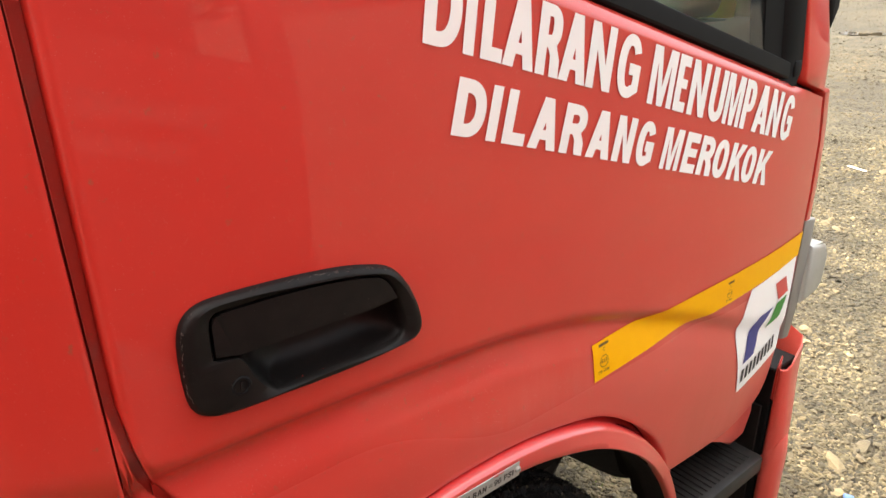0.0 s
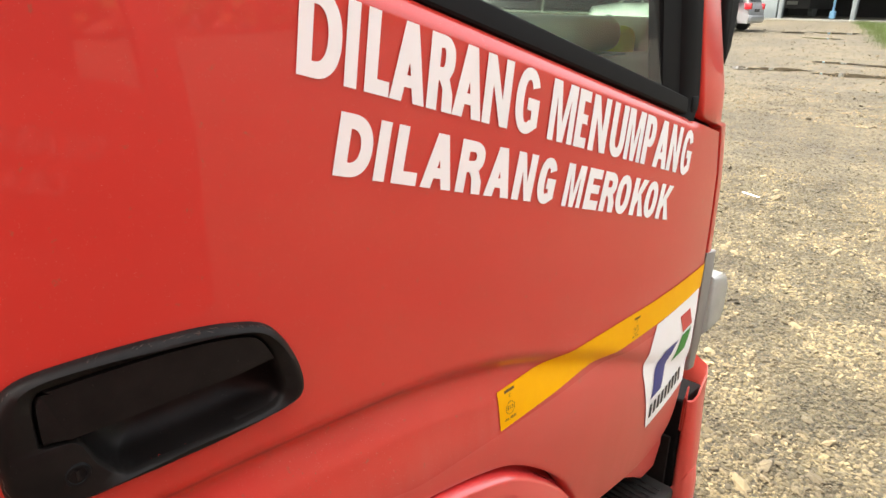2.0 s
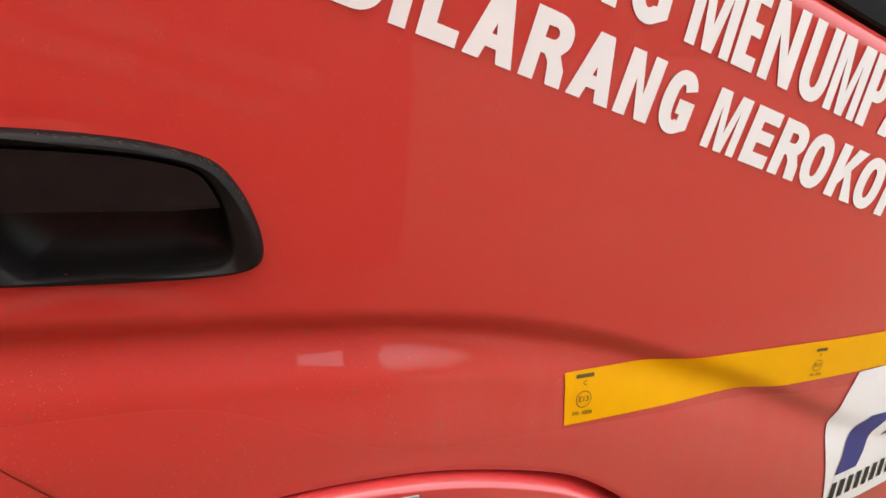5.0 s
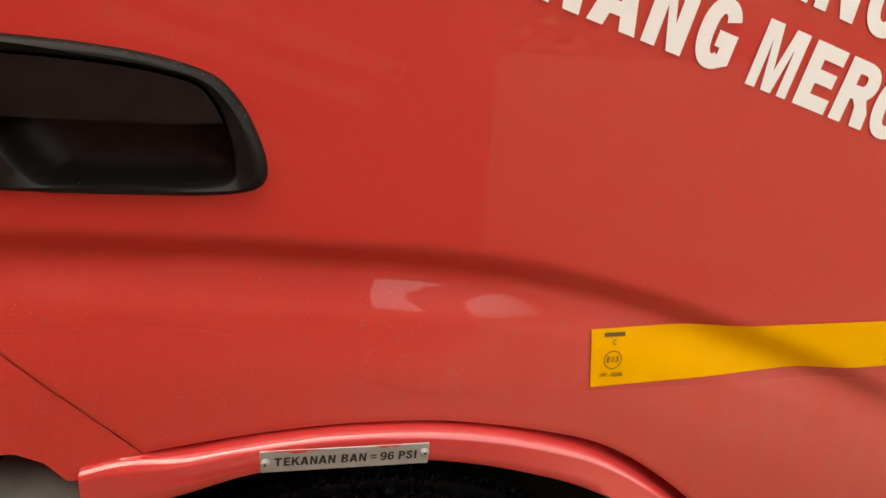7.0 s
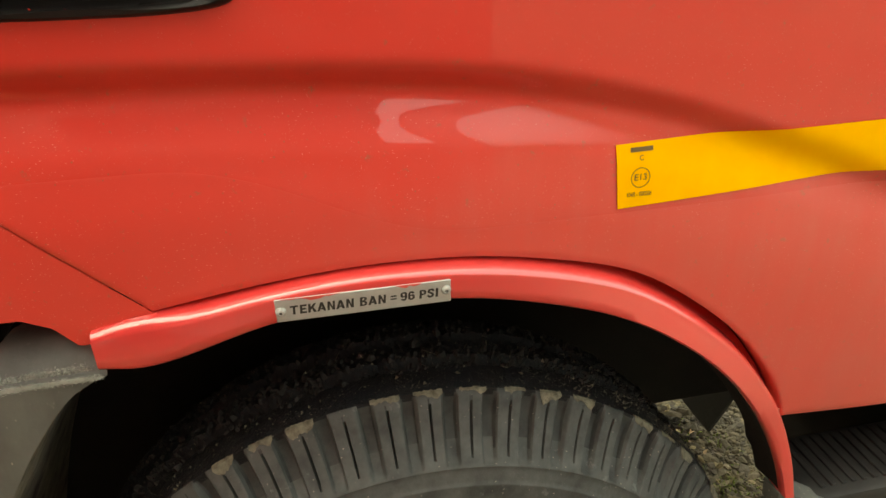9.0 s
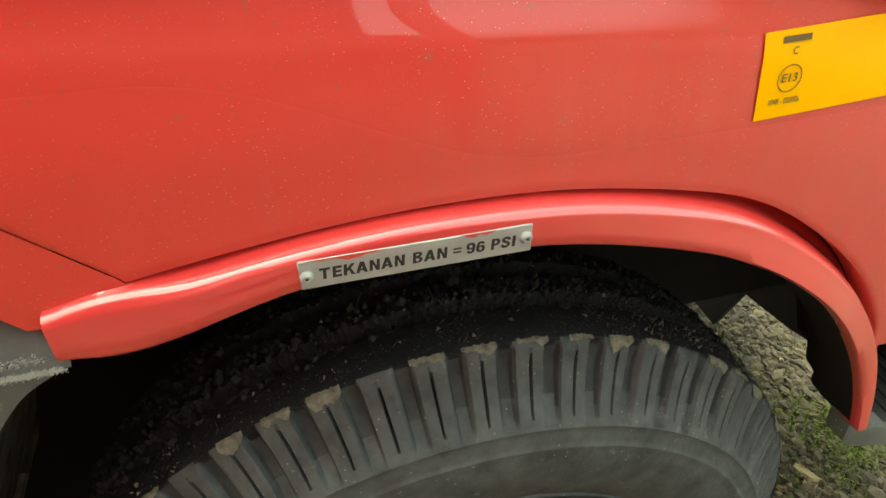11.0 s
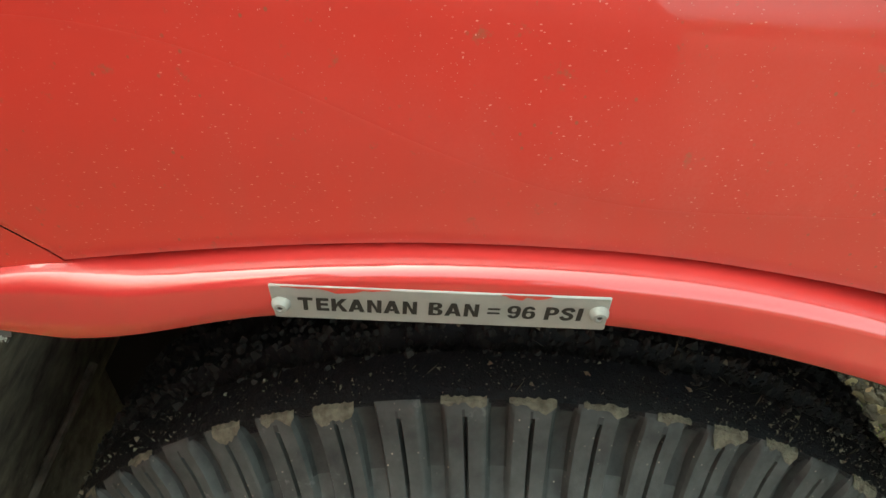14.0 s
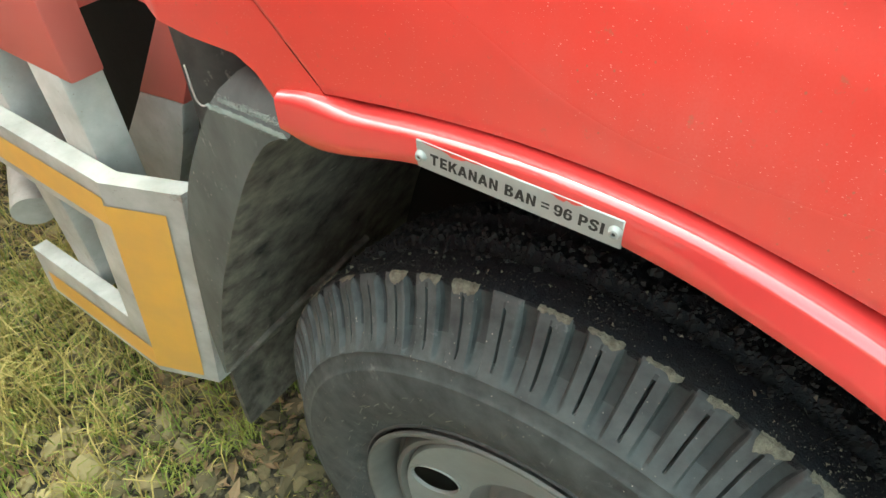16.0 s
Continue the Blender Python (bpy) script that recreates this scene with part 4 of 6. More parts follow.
# ---- wheel arch flare ----
def make_flare():
    rows = []
    n = len(ARCH_TOP)
    sec = [(0.255 - 0.24 * math.cos(k * math.pi / 24), -0.0065 + 0.0193 * math.sin(k * math.pi / 24)) for k in range(13)]
    sec += [(0.42, 0.0130), (0.65, 0.0132), (0.90, 0.0130), (0.97, 0.0110), (1.0, 0.0075), (1.0, 0.001)]
    for i in range(n):
        a, b = ARCH_TOP[i], ARCH_LOW[i]
        low = -0.010 * smooth_step(40, 89, i)
        out = 0.007 * smooth_step(0.05, 0.30, b.x) * smooth_step(0.46, 0.34, b.x)
        lift = 0.002 + 0.5 * out
        apart = smooth_step(-0.235, -0.150, a.x)  # the flare grows out of the post at its rear end, and parts from the door further on
        v0 = 0.02 + 0.135 * apart + 0.10 * smooth_step(0.10, 0.30, a.x) * smooth_step(0.50, 0.44, a.x)
        whole = [(0.03 * apart, -0.034), (v0 - 0.04 * apart, -0.024), (v0, -0.016)] + [(v0 + (1 - v0) * u, x) for u, x in sec]
        row = []
        for v, x in whole:
            if x < 0.002 and v < 0.5:
                x = x * apart - 0.003 * (1 - apart)
            elif x > 0.002:
                x = x * (0.62 + 0.38 * apart) + out * smooth_step(0.4, 0.95, v)
            row.append((low + x, a.x + (b.x - a.x) * v, a.y + (b.y + lift - a.y) * v))
        rows.append(row)
    first = [(-0.03, y, z) for x, y, z in rows[0]]
    last = [(-0.03, y, z) for x, y, z in rows[-1]]
    return part("fender_flare", grid([first] + rows + [last]), M_FLARE, truck, "glossy red wheel arch flare", angle=50)


flare = make_flare()
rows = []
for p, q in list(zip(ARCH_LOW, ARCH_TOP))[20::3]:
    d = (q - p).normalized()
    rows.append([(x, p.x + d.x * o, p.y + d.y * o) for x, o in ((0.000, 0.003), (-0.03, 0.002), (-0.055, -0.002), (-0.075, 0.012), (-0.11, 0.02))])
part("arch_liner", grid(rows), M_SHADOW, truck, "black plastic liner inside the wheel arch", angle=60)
i = 72
a, b = ARCH_TOP[i], ARCH_LOW[i]
part("flare_joint", tube([(x - 0.0105, a.x + (b.x - a.x) * u, a.y + (b.y - a.y) * u) for x, u in ((0.0132, 0.30), (0.0140, 0.45), (0.0127, 0.70), (0.0100, 0.93))], 0.0011, 6), M_RED2, flare)

# pressure plate
plate = part("pressure_plate", box(0.0135, -0.1000, 0.9030, 0.0165, 0.0525, 0.9255, 0.0008, 1), M_PLATE, truck, "aluminium tyre pressure plate with black lettering")


def plate_place(a, b):
    return 0.01675, a + 0.06 * b, 0.9096 + b


for letters in ((("T", -0.0880, -0.0812), ("E", -0.0797, -0.0739), ("K", -0.0728, -0.0654), ("A", -0.0652, -0.0576), ("N", -0.0565, -0.0500), ("A", -0.0491, -0.0415), ("N", -0.0404, -0.0339)),
                (("B", -0.0286, -0.0222), ("A", -0.0213, -0.0137), ("N", -0.0126, -0.0060)), (("9", 0.0068, 0.0128), ("6", 0.0136, 0.0196)), (("P", 0.0238, 0.0300), ("S", 0.0307, 0.0369), ("I", 0.0382, 0.0405))):
    part("plate_lettering", word_mesh(letters, plate_place, 0.0088, 0.0021), M_INK, plate, "black plate lettering", smooth=False)
part("plate_lettering", word_mesh((("=", -0.0020, 0.0036),), lambda a, b: plate_place(a, b + 0.0024), 0.0042, 0.002), M_INK, plate, "black plate lettering", smooth=False)
for y, z in ((-0.0955, 0.9135), (0.0480, 0.9155)):
    part("rivet", lathe([(0.019, 0.0001), (0.0188, 0.0012), (0.0202, 0.0016), (0.0200, 0.0030), (0.0180, 0.0043), (0.0166, 0.0046)], 24, (0, y, z)), M_RIVET, plate, "aluminium rivet head")
    # Dark dot painted for the shade in the rivet's centre hole.
    part("rivet_hole_dot", lathe([(0.0186, 0.0014), (0.0194, 0.0012), (0.0194, 0.0001)], 12, (0, y, z)), M_INK, plate, "dark dot for the rivet's shaded centre hole")
plate.location = (-0.0028, 0.0004, 0.0002)
rng = random.Random(4)
chips = [(-0.094, -0.045), (0.004, 0.026)]
for ya, yb in chips:
    bm = bmesh.new()
    n = 12
    top = [bm.verts.new((0.0169, ya + (yb - ya) * k / n, 0.9256)) for k in range(n + 1)]
    low = [bm.verts.new((0.0169, ya + (yb - ya) * k / n, 0.9256 - (0.0006 + 0.0034 * rng.random() * math.sin(math.pi * k / n)))) for k in range(n + 1)]
    for k in range(n):
        bm.faces.new((top[k], top[k + 1], low[k + 1], low[k]))
    part("paint_overspray", bm, M_RED, plate, "red paint left on the plate's edge", smooth=False)

# ---- wheel ----
wheel = part("wheel", lathe([(-0.24, 0.06), (-0.06, 0.06), (-0.06, 0.001)], 24, (0, *WHEEL)), M_SHADOW, truck, "front wheel with a ribbed dusty tyre")


def tread_r(x):
    """Radius of the tread at x: a smooth shoulder band, two grooves and the far shoulder."""
    return interp(x, [-0.215, -0.195, -0.175, -0.150, -0.146, -0.134, -0.130, -0.100, -0.095, -0.083, -0.078, -0.060, -0.046, -0.038],
                  [0.406, 0.427, 0.435, 0.438, 0.426, 0.426, 0.440, 0.442, 0.429, 0.429, 0.4435, 0.4440, 0.4428, 0.4410])


def make_tyre():
    prof = [(-0.225, 0.255, 0), (-0.227, 0.33, 0)] + [(-0.215 + 0.0045 * k, tread_r(-0.215 + 0.0045 * k), 0) for k in range(31)]
    prof += [(-0.078, 0.4325, 0), (-0.070, 0.4330, 0), (-0.058, 0.4328, 0), (-0.047, 0.4318, 0), (-0.0405, 0.4303, 0.0), (-0.0375, 0.4288, 0.25), (-0.0345, 0.4262, 0.62), (-0.0315, 0.4222, 0.85), (-0.0280, 0.4160, 1), (-0.0230, 0.4070, 1),
             (-0.0170, 0.3985, 0.90), (-0.0105, 0.3895, 0.80), (-0.0035, 0.3805, 0.66), (0.0025, 0.3740, 0.5), (0.0065, 0.3700, 0.25), (0.0080, 0.3682, 0), (0.0092, 0.3668, 0), (0.0088, 0.3650, 0), (0.0105, 0.3600, 0), (0.0130, 0.3530, 0),
             (0.0142, 0.3495, 0), (0.0155, 0.3485, 0), (0.0160, 0.3470, 0), (0.0158, 0.3450, 0), (0.0172, 0.3380, 0), (0.0182, 0.3260, 0), (0.0180, 0.3130, 0), (0.0165, 0.3000, 0), (0.0135, 0.2860, 0), (0.0085, 0.2720, 0), (0.0040, 0.2640, 0),
             (0.0030, 0.2610, 0), (0.0050, 0.2590, 0), (0.0030, 0.2560, 0), (-0.008, 0.250, 0)]
    prof = [(x, r if r > 0.4 and x < -0.079 else r + interp(r, [0.25, 0.36, 0.43], [0.006, 0.0095, 0.011]), w) for x, r, w in prof]
    blocks, per = 60, 26
    n = blocks * per
    rr = random.Random(2)
    wob = [rr.uniform(-0.1, 0.1) for _ in range(blocks)]
    deep = [rr.uniform(0.85, 1.1) for _ in range(blocks)]
    rows = []
    for x, r, w in prof:
        row = []
        for k in range(n):
            ph = (k % per) / per + wob[k // per] * 0.25
            g = smooth_step(0.0, 0.09, ph) * smooth_step(0.43, 0.33, ph)
            sp = 1.0 if (k % per) in (18,) else 0.0
            d = w * (0.0112 * g * deep[k // per]) + (0.008 * sp * smooth_step(0.384, 0.390, r) * smooth_step(0.4325, 0.4300, r) if w else 0.0)
            a = k / n * math.tau + radians(0.24)
            y, z = math.cos(a), math.sin(a)
            lump = 0.0
            if x < -0.079:
                lump = 0.0045 * noise.noise((x * 70, y * 30, z * 30)) + 0.0030 * noise.noise((x * 190, y * 82, z * 82))
            elif w == 0 and r > 0.42:
                lump = 0.0006 * noise.noise((x * 60, y * 30, z * 30))
            row.append((x - d * 0.75, WHEEL[0] + (r - d * 0.6 + lump) * y, WHEEL[1] + (r - d * 0.6 + lump) * z))
        rows.append(row)
    bm = grid(rows, close_u=True)
    me = mesh_of("tyre", bm, angle=38)
    me.materials.append(M_TYRE)
    me.materials.append(M_TREAD)
    me.materials.append(M_GROOVE_SHADE)
    for p in me.polygons:
        c = p.center
        # Recessed groove and sipe faces take the darker, partly shade-painted rubber.
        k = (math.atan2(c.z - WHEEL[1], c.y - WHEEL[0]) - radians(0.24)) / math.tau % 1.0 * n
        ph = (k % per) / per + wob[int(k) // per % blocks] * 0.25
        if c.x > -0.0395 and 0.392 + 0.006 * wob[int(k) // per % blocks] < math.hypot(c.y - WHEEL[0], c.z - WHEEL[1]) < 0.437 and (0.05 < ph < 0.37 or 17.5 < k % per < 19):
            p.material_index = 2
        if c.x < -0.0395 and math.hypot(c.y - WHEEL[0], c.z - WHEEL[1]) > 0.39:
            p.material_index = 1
    return part("tyre", me, None, wheel, "worn black tyre with shoulder ribs, dust and dried mud")


tyre = make_tyre()


def make_rim():
    c = (0, *WHEEL)
    part("rim", lathe([(x - 0.010, q * 0.998) for x, q in ((-0.2, 0.245), (0.010, 0.254), (0.017, 0.2615), (0.0205, 0.2605), (0.0210, 0.2575), (0.0185, 0.254), (0.010, 0.250), (-0.010, 0.246), (-0.026, 0.243), (-0.030, 0.238), (-0.022, 0.233), (-0.006, 0.231), (-0.003, 0.228), (-0.003, 0.222), (-0.010, 0.2185), (-0.016, 0.216))], 120, c), M_RIMDARK, wheel, "grimy grey steel rim")
    dish = lambda r: -0.016 - 0.28 * max(0.0, 0.2120 - r)
    rows = []
    for x, r in [(-0.026, 0.2160), (-0.018, 0.2140)] + [(dish(0.2120 - k * 0.004), 0.2120 - k * 0.004) for k in range(22)] + [(-0.065, 0.112), (-0.06, 0.10), (-0.02, 0.09), (0.008, 0.085), (0.012, 0.05), (0.012, 0.001)]:
        rows.append([(x, WHEEL[0] + r * math.cos(a), WHEEL[1] + r * math.sin(a)) for a in [k * math.tau / 300 for k in range(300)]])
    bm = grid(rows, close_u=True)
    holes = [radians(168 + 120 * k) for k in range(3)]
    pts = [(WHEEL[0] + 0.175 * math.cos(a), WHEEL[1] + 0.175 * math.sin(a)) for a in holes]
    cut = [f for f in bm.faces if any(math.hypot(f.calc_center_median().y - p[0], f.calc_center_median().z - p[1]) < 0.0315 for p in pts)]
    bmesh.ops.delete(bm, geom=cut, context="FACES")
    part("wheel_disc", bm, M_RIM, wheel, "grey steel wheel disc with round holes")
    for py, pz in pts:
        lip = []
        for dx, rho in ((-0.001, 0.0355), (0.0018, 0.0340), (0.0018, 0.0325), (-0.001, 0.0310), (-0.003, 0.0308)):
            ring = []
            for k in range(36):
                t = k / 36 * math.tau
                y, z = py + rho * math.cos(t), pz + rho * math.sin(t)
                ring.append((dish(math.hypot(y - WHEEL[0], z - WHEEL[1])) + dx, y, z))
            lip.append(ring)
        part("hand_hole", grid(lip, close_u=True), M_RIM, wheel)
        # Added near-black cup in place of the dark void behind the hole.
        part("hole_dark_cup", lathe([(-0.062, 0.050), (-0.14, 0.050), (-0.14, 0.001)], 20, (0, py, pz)), M_SHADOW, wheel)


make_rim()


def crumbs():
    """Dried mud and chaff lying on the tread and shoulder."""
    rr = random.Random(9)
    vs, fs = [], []
    for n in range(3600):
        a = rr.uniform(0.25, 2.95) if n < 2400 else rr.uniform(0.2, 1.25)
        x = rr.choice((rr.gauss(-0.10, 0.035), rr.gauss(-0.055, 0.008), rr.uniform(-0.2, -0.05)))
        if x > -0.040 or x < -0.21:
            continue
        r = tread_r(x) + 0.0012
        s = rr.uniform(0.0003, 0.0009) * (3.2 if rr.random() < 0.07 else 1)
        c = Vector((x, WHEEL[0] + r * math.cos(a), WHEEL[1] + r * math.sin(a)))
        q = len(vs)
        vs += [c + Vector((rr.uniform(-1, 1), rr.uniform(-1, 1), rr.uniform(-1, 1))) * s for _ in range(4)] + [c + Vector((0, math.cos(a), math.sin(a))) * s]
        fs += [(q, q + 1, q + 4), (q + 1, q + 2, q + 4), (q + 2, q + 3, q + 4), (q + 3, q, q + 4), (q, q + 1, q + 2), (q, q + 2, q + 3)]
    me = bpy.data.meshes.new("mud")
    me.from_pydata(vs, [], fs)
    tagged(part("mud", me, M_TAN, wheel, "pale mud crumbs stuck to the tread", smooth=False), kind="stuff")


crumbs()


def clods():
    """Dark lumps of caked mud on the tread behind the smooth shoulder band."""
    rr = random.Random(19)
    vs, fs = [], []
    for _ in range(5200):
        a, x = rr.uniform(0.2, 3.0), rr.choice((rr.uniform(-0.215, -0.079), rr.gauss(-0.089, 0.006)))
        e = rr.uniform(0.0012, 0.0038) * (1.7 if rr.random() < 0.15 else 1)
        r = tread_r(x) + 0.001
        c = Vector((x, WHEEL[0] + r * math.cos(a), WHEEL[1] + r * math.sin(a)))
        up = Vector((0, math.cos(a), math.sin(a)))
        sd = Vector((0, -math.sin(a), math.cos(a)))
        q = len(vs)
        for j in range(5):
            t = j / 5 * math.tau
            vs.append(c + (Vector((1, 0, 0)) * math.cos(t) + sd * math.sin(t)) * e * rr.uniform(0.7, 1.3) - up * 0.002)
        for j in range(3):
            t = j / 3 * math.tau + 0.4
            vs.append(c + (Vector((1, 0, 0)) * math.cos(t) + sd * math.sin(t)) * e * rr.uniform(0.3, 0.7) + up * e * rr.uniform(0.3, 0.9))
        fs += [(q, q + 1, q + 5), (q + 1, q + 2, q + 6), (q + 1, q + 6, q + 5), (q + 2, q + 3, q + 6), (q + 3, q + 7, q + 6), (q + 3, q + 4, q + 7), (q + 4, q, q + 7), (q, q + 5, q + 7), (q + 5, q + 6, q + 7)]
    me = bpy.data.meshes.new("caked_mud")
    me.from_pydata(vs, [], fs)
    tagged(part("caked_mud", me, M_CLOD, wheel, "dark mud caked on the tread, deepened for arch shade", smooth=False), kind="stuff")


clods()


def mud_patches():
    """Tan mud dried on the outer ends of the shoulder ribs, and a few bits of straw."""
    rr = random.Random(17)
    vs, fs = [], []
    for k in range(60):
        if rr.random() < 0.18:
            continue
        a0, a1 = (k + 0.30 + 0.08 * rr.random()) / 60 * math.tau + radians(0.24), (k + rr.uniform(0.85, 1.08)) / 60 * math.tau + radians(0.24)
        n, walk_z = 14, rr.uniform(0.0008, 0.0050) * (1.5 if k < 20 else 1.0)
        q = len(vs)
        for j in range(n):
            a = a0 + (a1 - a0) * j / (n - 1)
            walk_z = min(max(walk_z + rr.uniform(-0.0018, 0.0018), 0.0004), 0.013 if k < 20 else 0.009)
            drop = walk_z * min(1.0, 0.35 + 0.3 * min(j, n - 1 - j))
            for x in (-0.0415 - rr.uniform(0, 0.002), -0.039, -0.0385 + drop):
                r = interp(x, [-0.046, -0.038, -0.031, -0.025], [0.4425, 0.4402, 0.4335, 0.4225])
                vs.append((x + 0.0009, WHEEL[0] + (r + 0.0013) * math.cos(a), WHEEL[1] + (r + 0.0013) * math.sin(a)))
        for j in range(n - 1):
            for m in (0, 1):
                fs.append((q + j * 3 + m, q + j * 3 + m + 1, q + j * 3 + m + 4, q + j * 3 + m + 3))
    for _ in range(150):
        a, x = rr.uniform(0.4, 2.7), rr.uniform(-0.17, -0.045)
        r = tread_r(x) + 0.003
        c = Vector((x, WHEEL[0] + r * math.cos(a), WHEEL[1] + r * math.sin(a)))
        d = Vector((rr.uniform(-1, 1), rr.uniform(-1, 1), rr.uniform(0.0, 0.6))).normalized() * rr.uniform(0.0015, 0.006) * (2.2 if rr.random() < 0.2 else 1)
        q = len(vs)
        e = Vector((0.0004, 0.0003, 0.0004))
        vs += [c - d, c + d * 0.2 + e * 2, c + d, c + d * 0.2 - e]
        fs += [(q, q + 1, q + 2, q + 3)]
    me = bpy.data.meshes.new("dried_mud")
    me.from_pydata(vs, [], fs)
    tagged(part("dried_mud", me, M_TAN, wheel, "tan mud and straw dried on the tyre", smooth=False), kind="stuff")


mud_patches()


def vent_hairs():
    """Short rubber vent hairs and pale scuffs on the sidewall."""
    rr = random.Random(23)
    vs, fs = [], []
    for k in range(200):
        a = k / 200 * math.tau + rr.uniform(-0.02, 0.02)
        r = rr.choice((0.274, 0.280, 0.291, 0.308, 0.328)) + rr.uniform(-0.003, 0.003)
        x = interp(r, [0.265, 0.271, 0.280, 0.294, 0.308, 0.321, 0.334], [0.003, 0.004, 0.0085, 0.0135, 0.0165, 0.018, 0.0182])
        c = Vector((x, WHEEL[0] + r * math.cos(a), WHEEL[1] + r * math.sin(a)))
        d = Vector((rr.uniform(0.3, 1), rr.uniform(-0.6, 0.6), rr.uniform(-0.6, 0.6))).normalized() * rr.uniform(0.003, 0.008)
        w = d.cross(Vector((0.2, 1, 0.3))).normalized() * 0.0005
        q = len(vs)
        vs += [c - w, c + w, c + d + w * 0.6, c + d - w * 0.6]
        fs.append((q, q + 1, q + 2, q + 3))
    me = bpy.data.meshes.new("vent_hair")
    me.from_pydata(vs, [], fs)
    tagged(part("vent_hair", me, M_MUD, wheel, "pale rubber vent hairs on the sidewall", smooth=False), kind="stuff")


vent_hairs()

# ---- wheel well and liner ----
# Well is coloured near-black, so much of its shade is in the material.
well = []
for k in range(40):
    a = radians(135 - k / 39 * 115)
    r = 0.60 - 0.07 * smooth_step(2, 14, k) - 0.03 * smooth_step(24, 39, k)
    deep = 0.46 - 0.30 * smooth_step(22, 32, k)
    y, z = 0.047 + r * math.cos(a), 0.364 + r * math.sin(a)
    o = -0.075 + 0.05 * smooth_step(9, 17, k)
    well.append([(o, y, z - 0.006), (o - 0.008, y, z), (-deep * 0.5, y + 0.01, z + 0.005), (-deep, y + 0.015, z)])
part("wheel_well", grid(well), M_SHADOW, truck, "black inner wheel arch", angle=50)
# Added near-black panels and box; they stand in for the wheel bay's shade.
part("bay_dark_panel", box(-0.50, -1.6, 0.29, -0.46, 0.86, 0.97), M_SHADOW, truck)
part("bay_dark_panel", box(-0.52, -1.6, 0.0, -0.48, -0.05, 0.32), M_SHADOW, truck)
part("bay_dark_box", box(-0.46, -1.5, 0.42, -0.24, -0.66, 1.0, 0.01), M_SHADOW, truck)
for x in (-0.30, -1.35):
    part("rear_wheel", lathe([(x - 0.14, 0.10), (x - 0.14, 0.36), (x - 0.10, 0.41), (x + 0.16, 0.41), (x + 0.20, 0.36), (x + 0.19, 0.26), (x + 0.12, 0.22), (x + 0.10, 0.02)], 48, (0, -3.0, 0.288)), M_TYRE, truck)
part("chassis_rail", box(-0.60, -3.2, 0.52, -0.47, 0.80, 0.72, 0.006), M_SHADOW, truck)
part("front_axle", tube([(-1.4, WHEEL[0], 0.36), (-0.15, WHEEL[0], 0.36)], 0.05, 12), M_SHADOW, truck)

part("far_tyre", lathe([(-1.62, 0.24), (-1.60, 0.36), (-1.56, 0.40), (-1.42, 0.40), (-1.38, 0.36), (-1.38, 0.1)], 40, (0, *WHEEL)), M_TYRE, truck)
# Unseen solid panels added to keep light from under the truck.
part("far_light_block", box(-1.63, -4.2, 0.10, -1.59, -0.62, 0.98), M_SHADOW, truck)
part("far_sill_light_block", box(-1.63, 0.50, 0.30, -1.58, 0.90, 0.90), M_SHADOW, truck)
part("bay_light_block", box(-1.55, -0.78, 0.02, -0.52, -0.70, 0.90), M_SHADOW, truck)

LINER_OUT = spline([(-0.353, 0.862), (-0.400, 0.799), (-0.443, 0.731), (-0.478, 0.655), (-0.494, 0.610), (-0.512, 0.537), (-0.535, 0.428), (-0.544, 0.313)], 28)
LINER_IN = spline([(-0.252, 0.865), (-0.285, 0.843), (-0.325, 0.792), (-0.365, 0.727), (-0.405, 0.653), (-0.450, 0.565), (-0.500, 0.445), (-0.541, 0.312)], 28)
rows = []
for k, (p, q) in enumerate(zip(LINER_OUT, LINER_IN)):
    rows.append([(-0.44, p.x - 0.004, p.y), (0.000, p.x - 0.003, p.y), (0.004, p.x, p.y), (0.0045, q.x + (p.x - q.x) * 0.5, q.y + (p.y - q.y) * 0.5), (0.004, q.x, q.y), (0.000, q.x + 0.002, q.y), (-0.10, q.x + 0.006, q.y), (-0.44, q.x + 0.01, q.y)])
liner = part("splash_guard", grid([r[:5] for r in rows]), M_FLAP, truck, "dusty black plastic splash guard behind the wheel", angle=40)
# Same guard in another colour: mud mottle over a base darkened for shade.
part("guard_inside", grid([r[4:] for r in rows]), M_LINER, liner, "muddy mottled inner face, shade painted into its dark base", angle=60)
part("guard_ledge", grid([[(0.004, -0.246, 0.866), (0.004, -0.30, 0.865), (0.004, -0.353, 0.862)], [(-0.006, -0.246, 0.880), (-0.006, -0.298, 0.879), (-0.008, -0.348, 0.875)], [(-0.020, -0.246, 0.893), (-0.020, -0.293, 0.893), (-0.024, -0.336, 0.889)],
                          [(-0.032, -0.246, 0.899), (-0.034, -0.290, 0.899), (-0.042, -0.326, 0.896)], [(-0.075, -0.246, 0.890), (-0.078, -0.290, 0.888), (-0.085, -0.322, 0.882)], [(-0.32, -0.246, 0.84), (-0.32, -0.30, 0.84), (-0.32, -0.34, 0.83)]]), M_LEDGE, liner, "scuffed top of the splash guard", angle=60)
part("guard_lip", tube(spline([(0.000, -0.538, 0.318), (-0.12, -0.520, 0.352), (-0.30, -0.495, 0.40)], 10), 0.006, 8), M_LINER, liner)


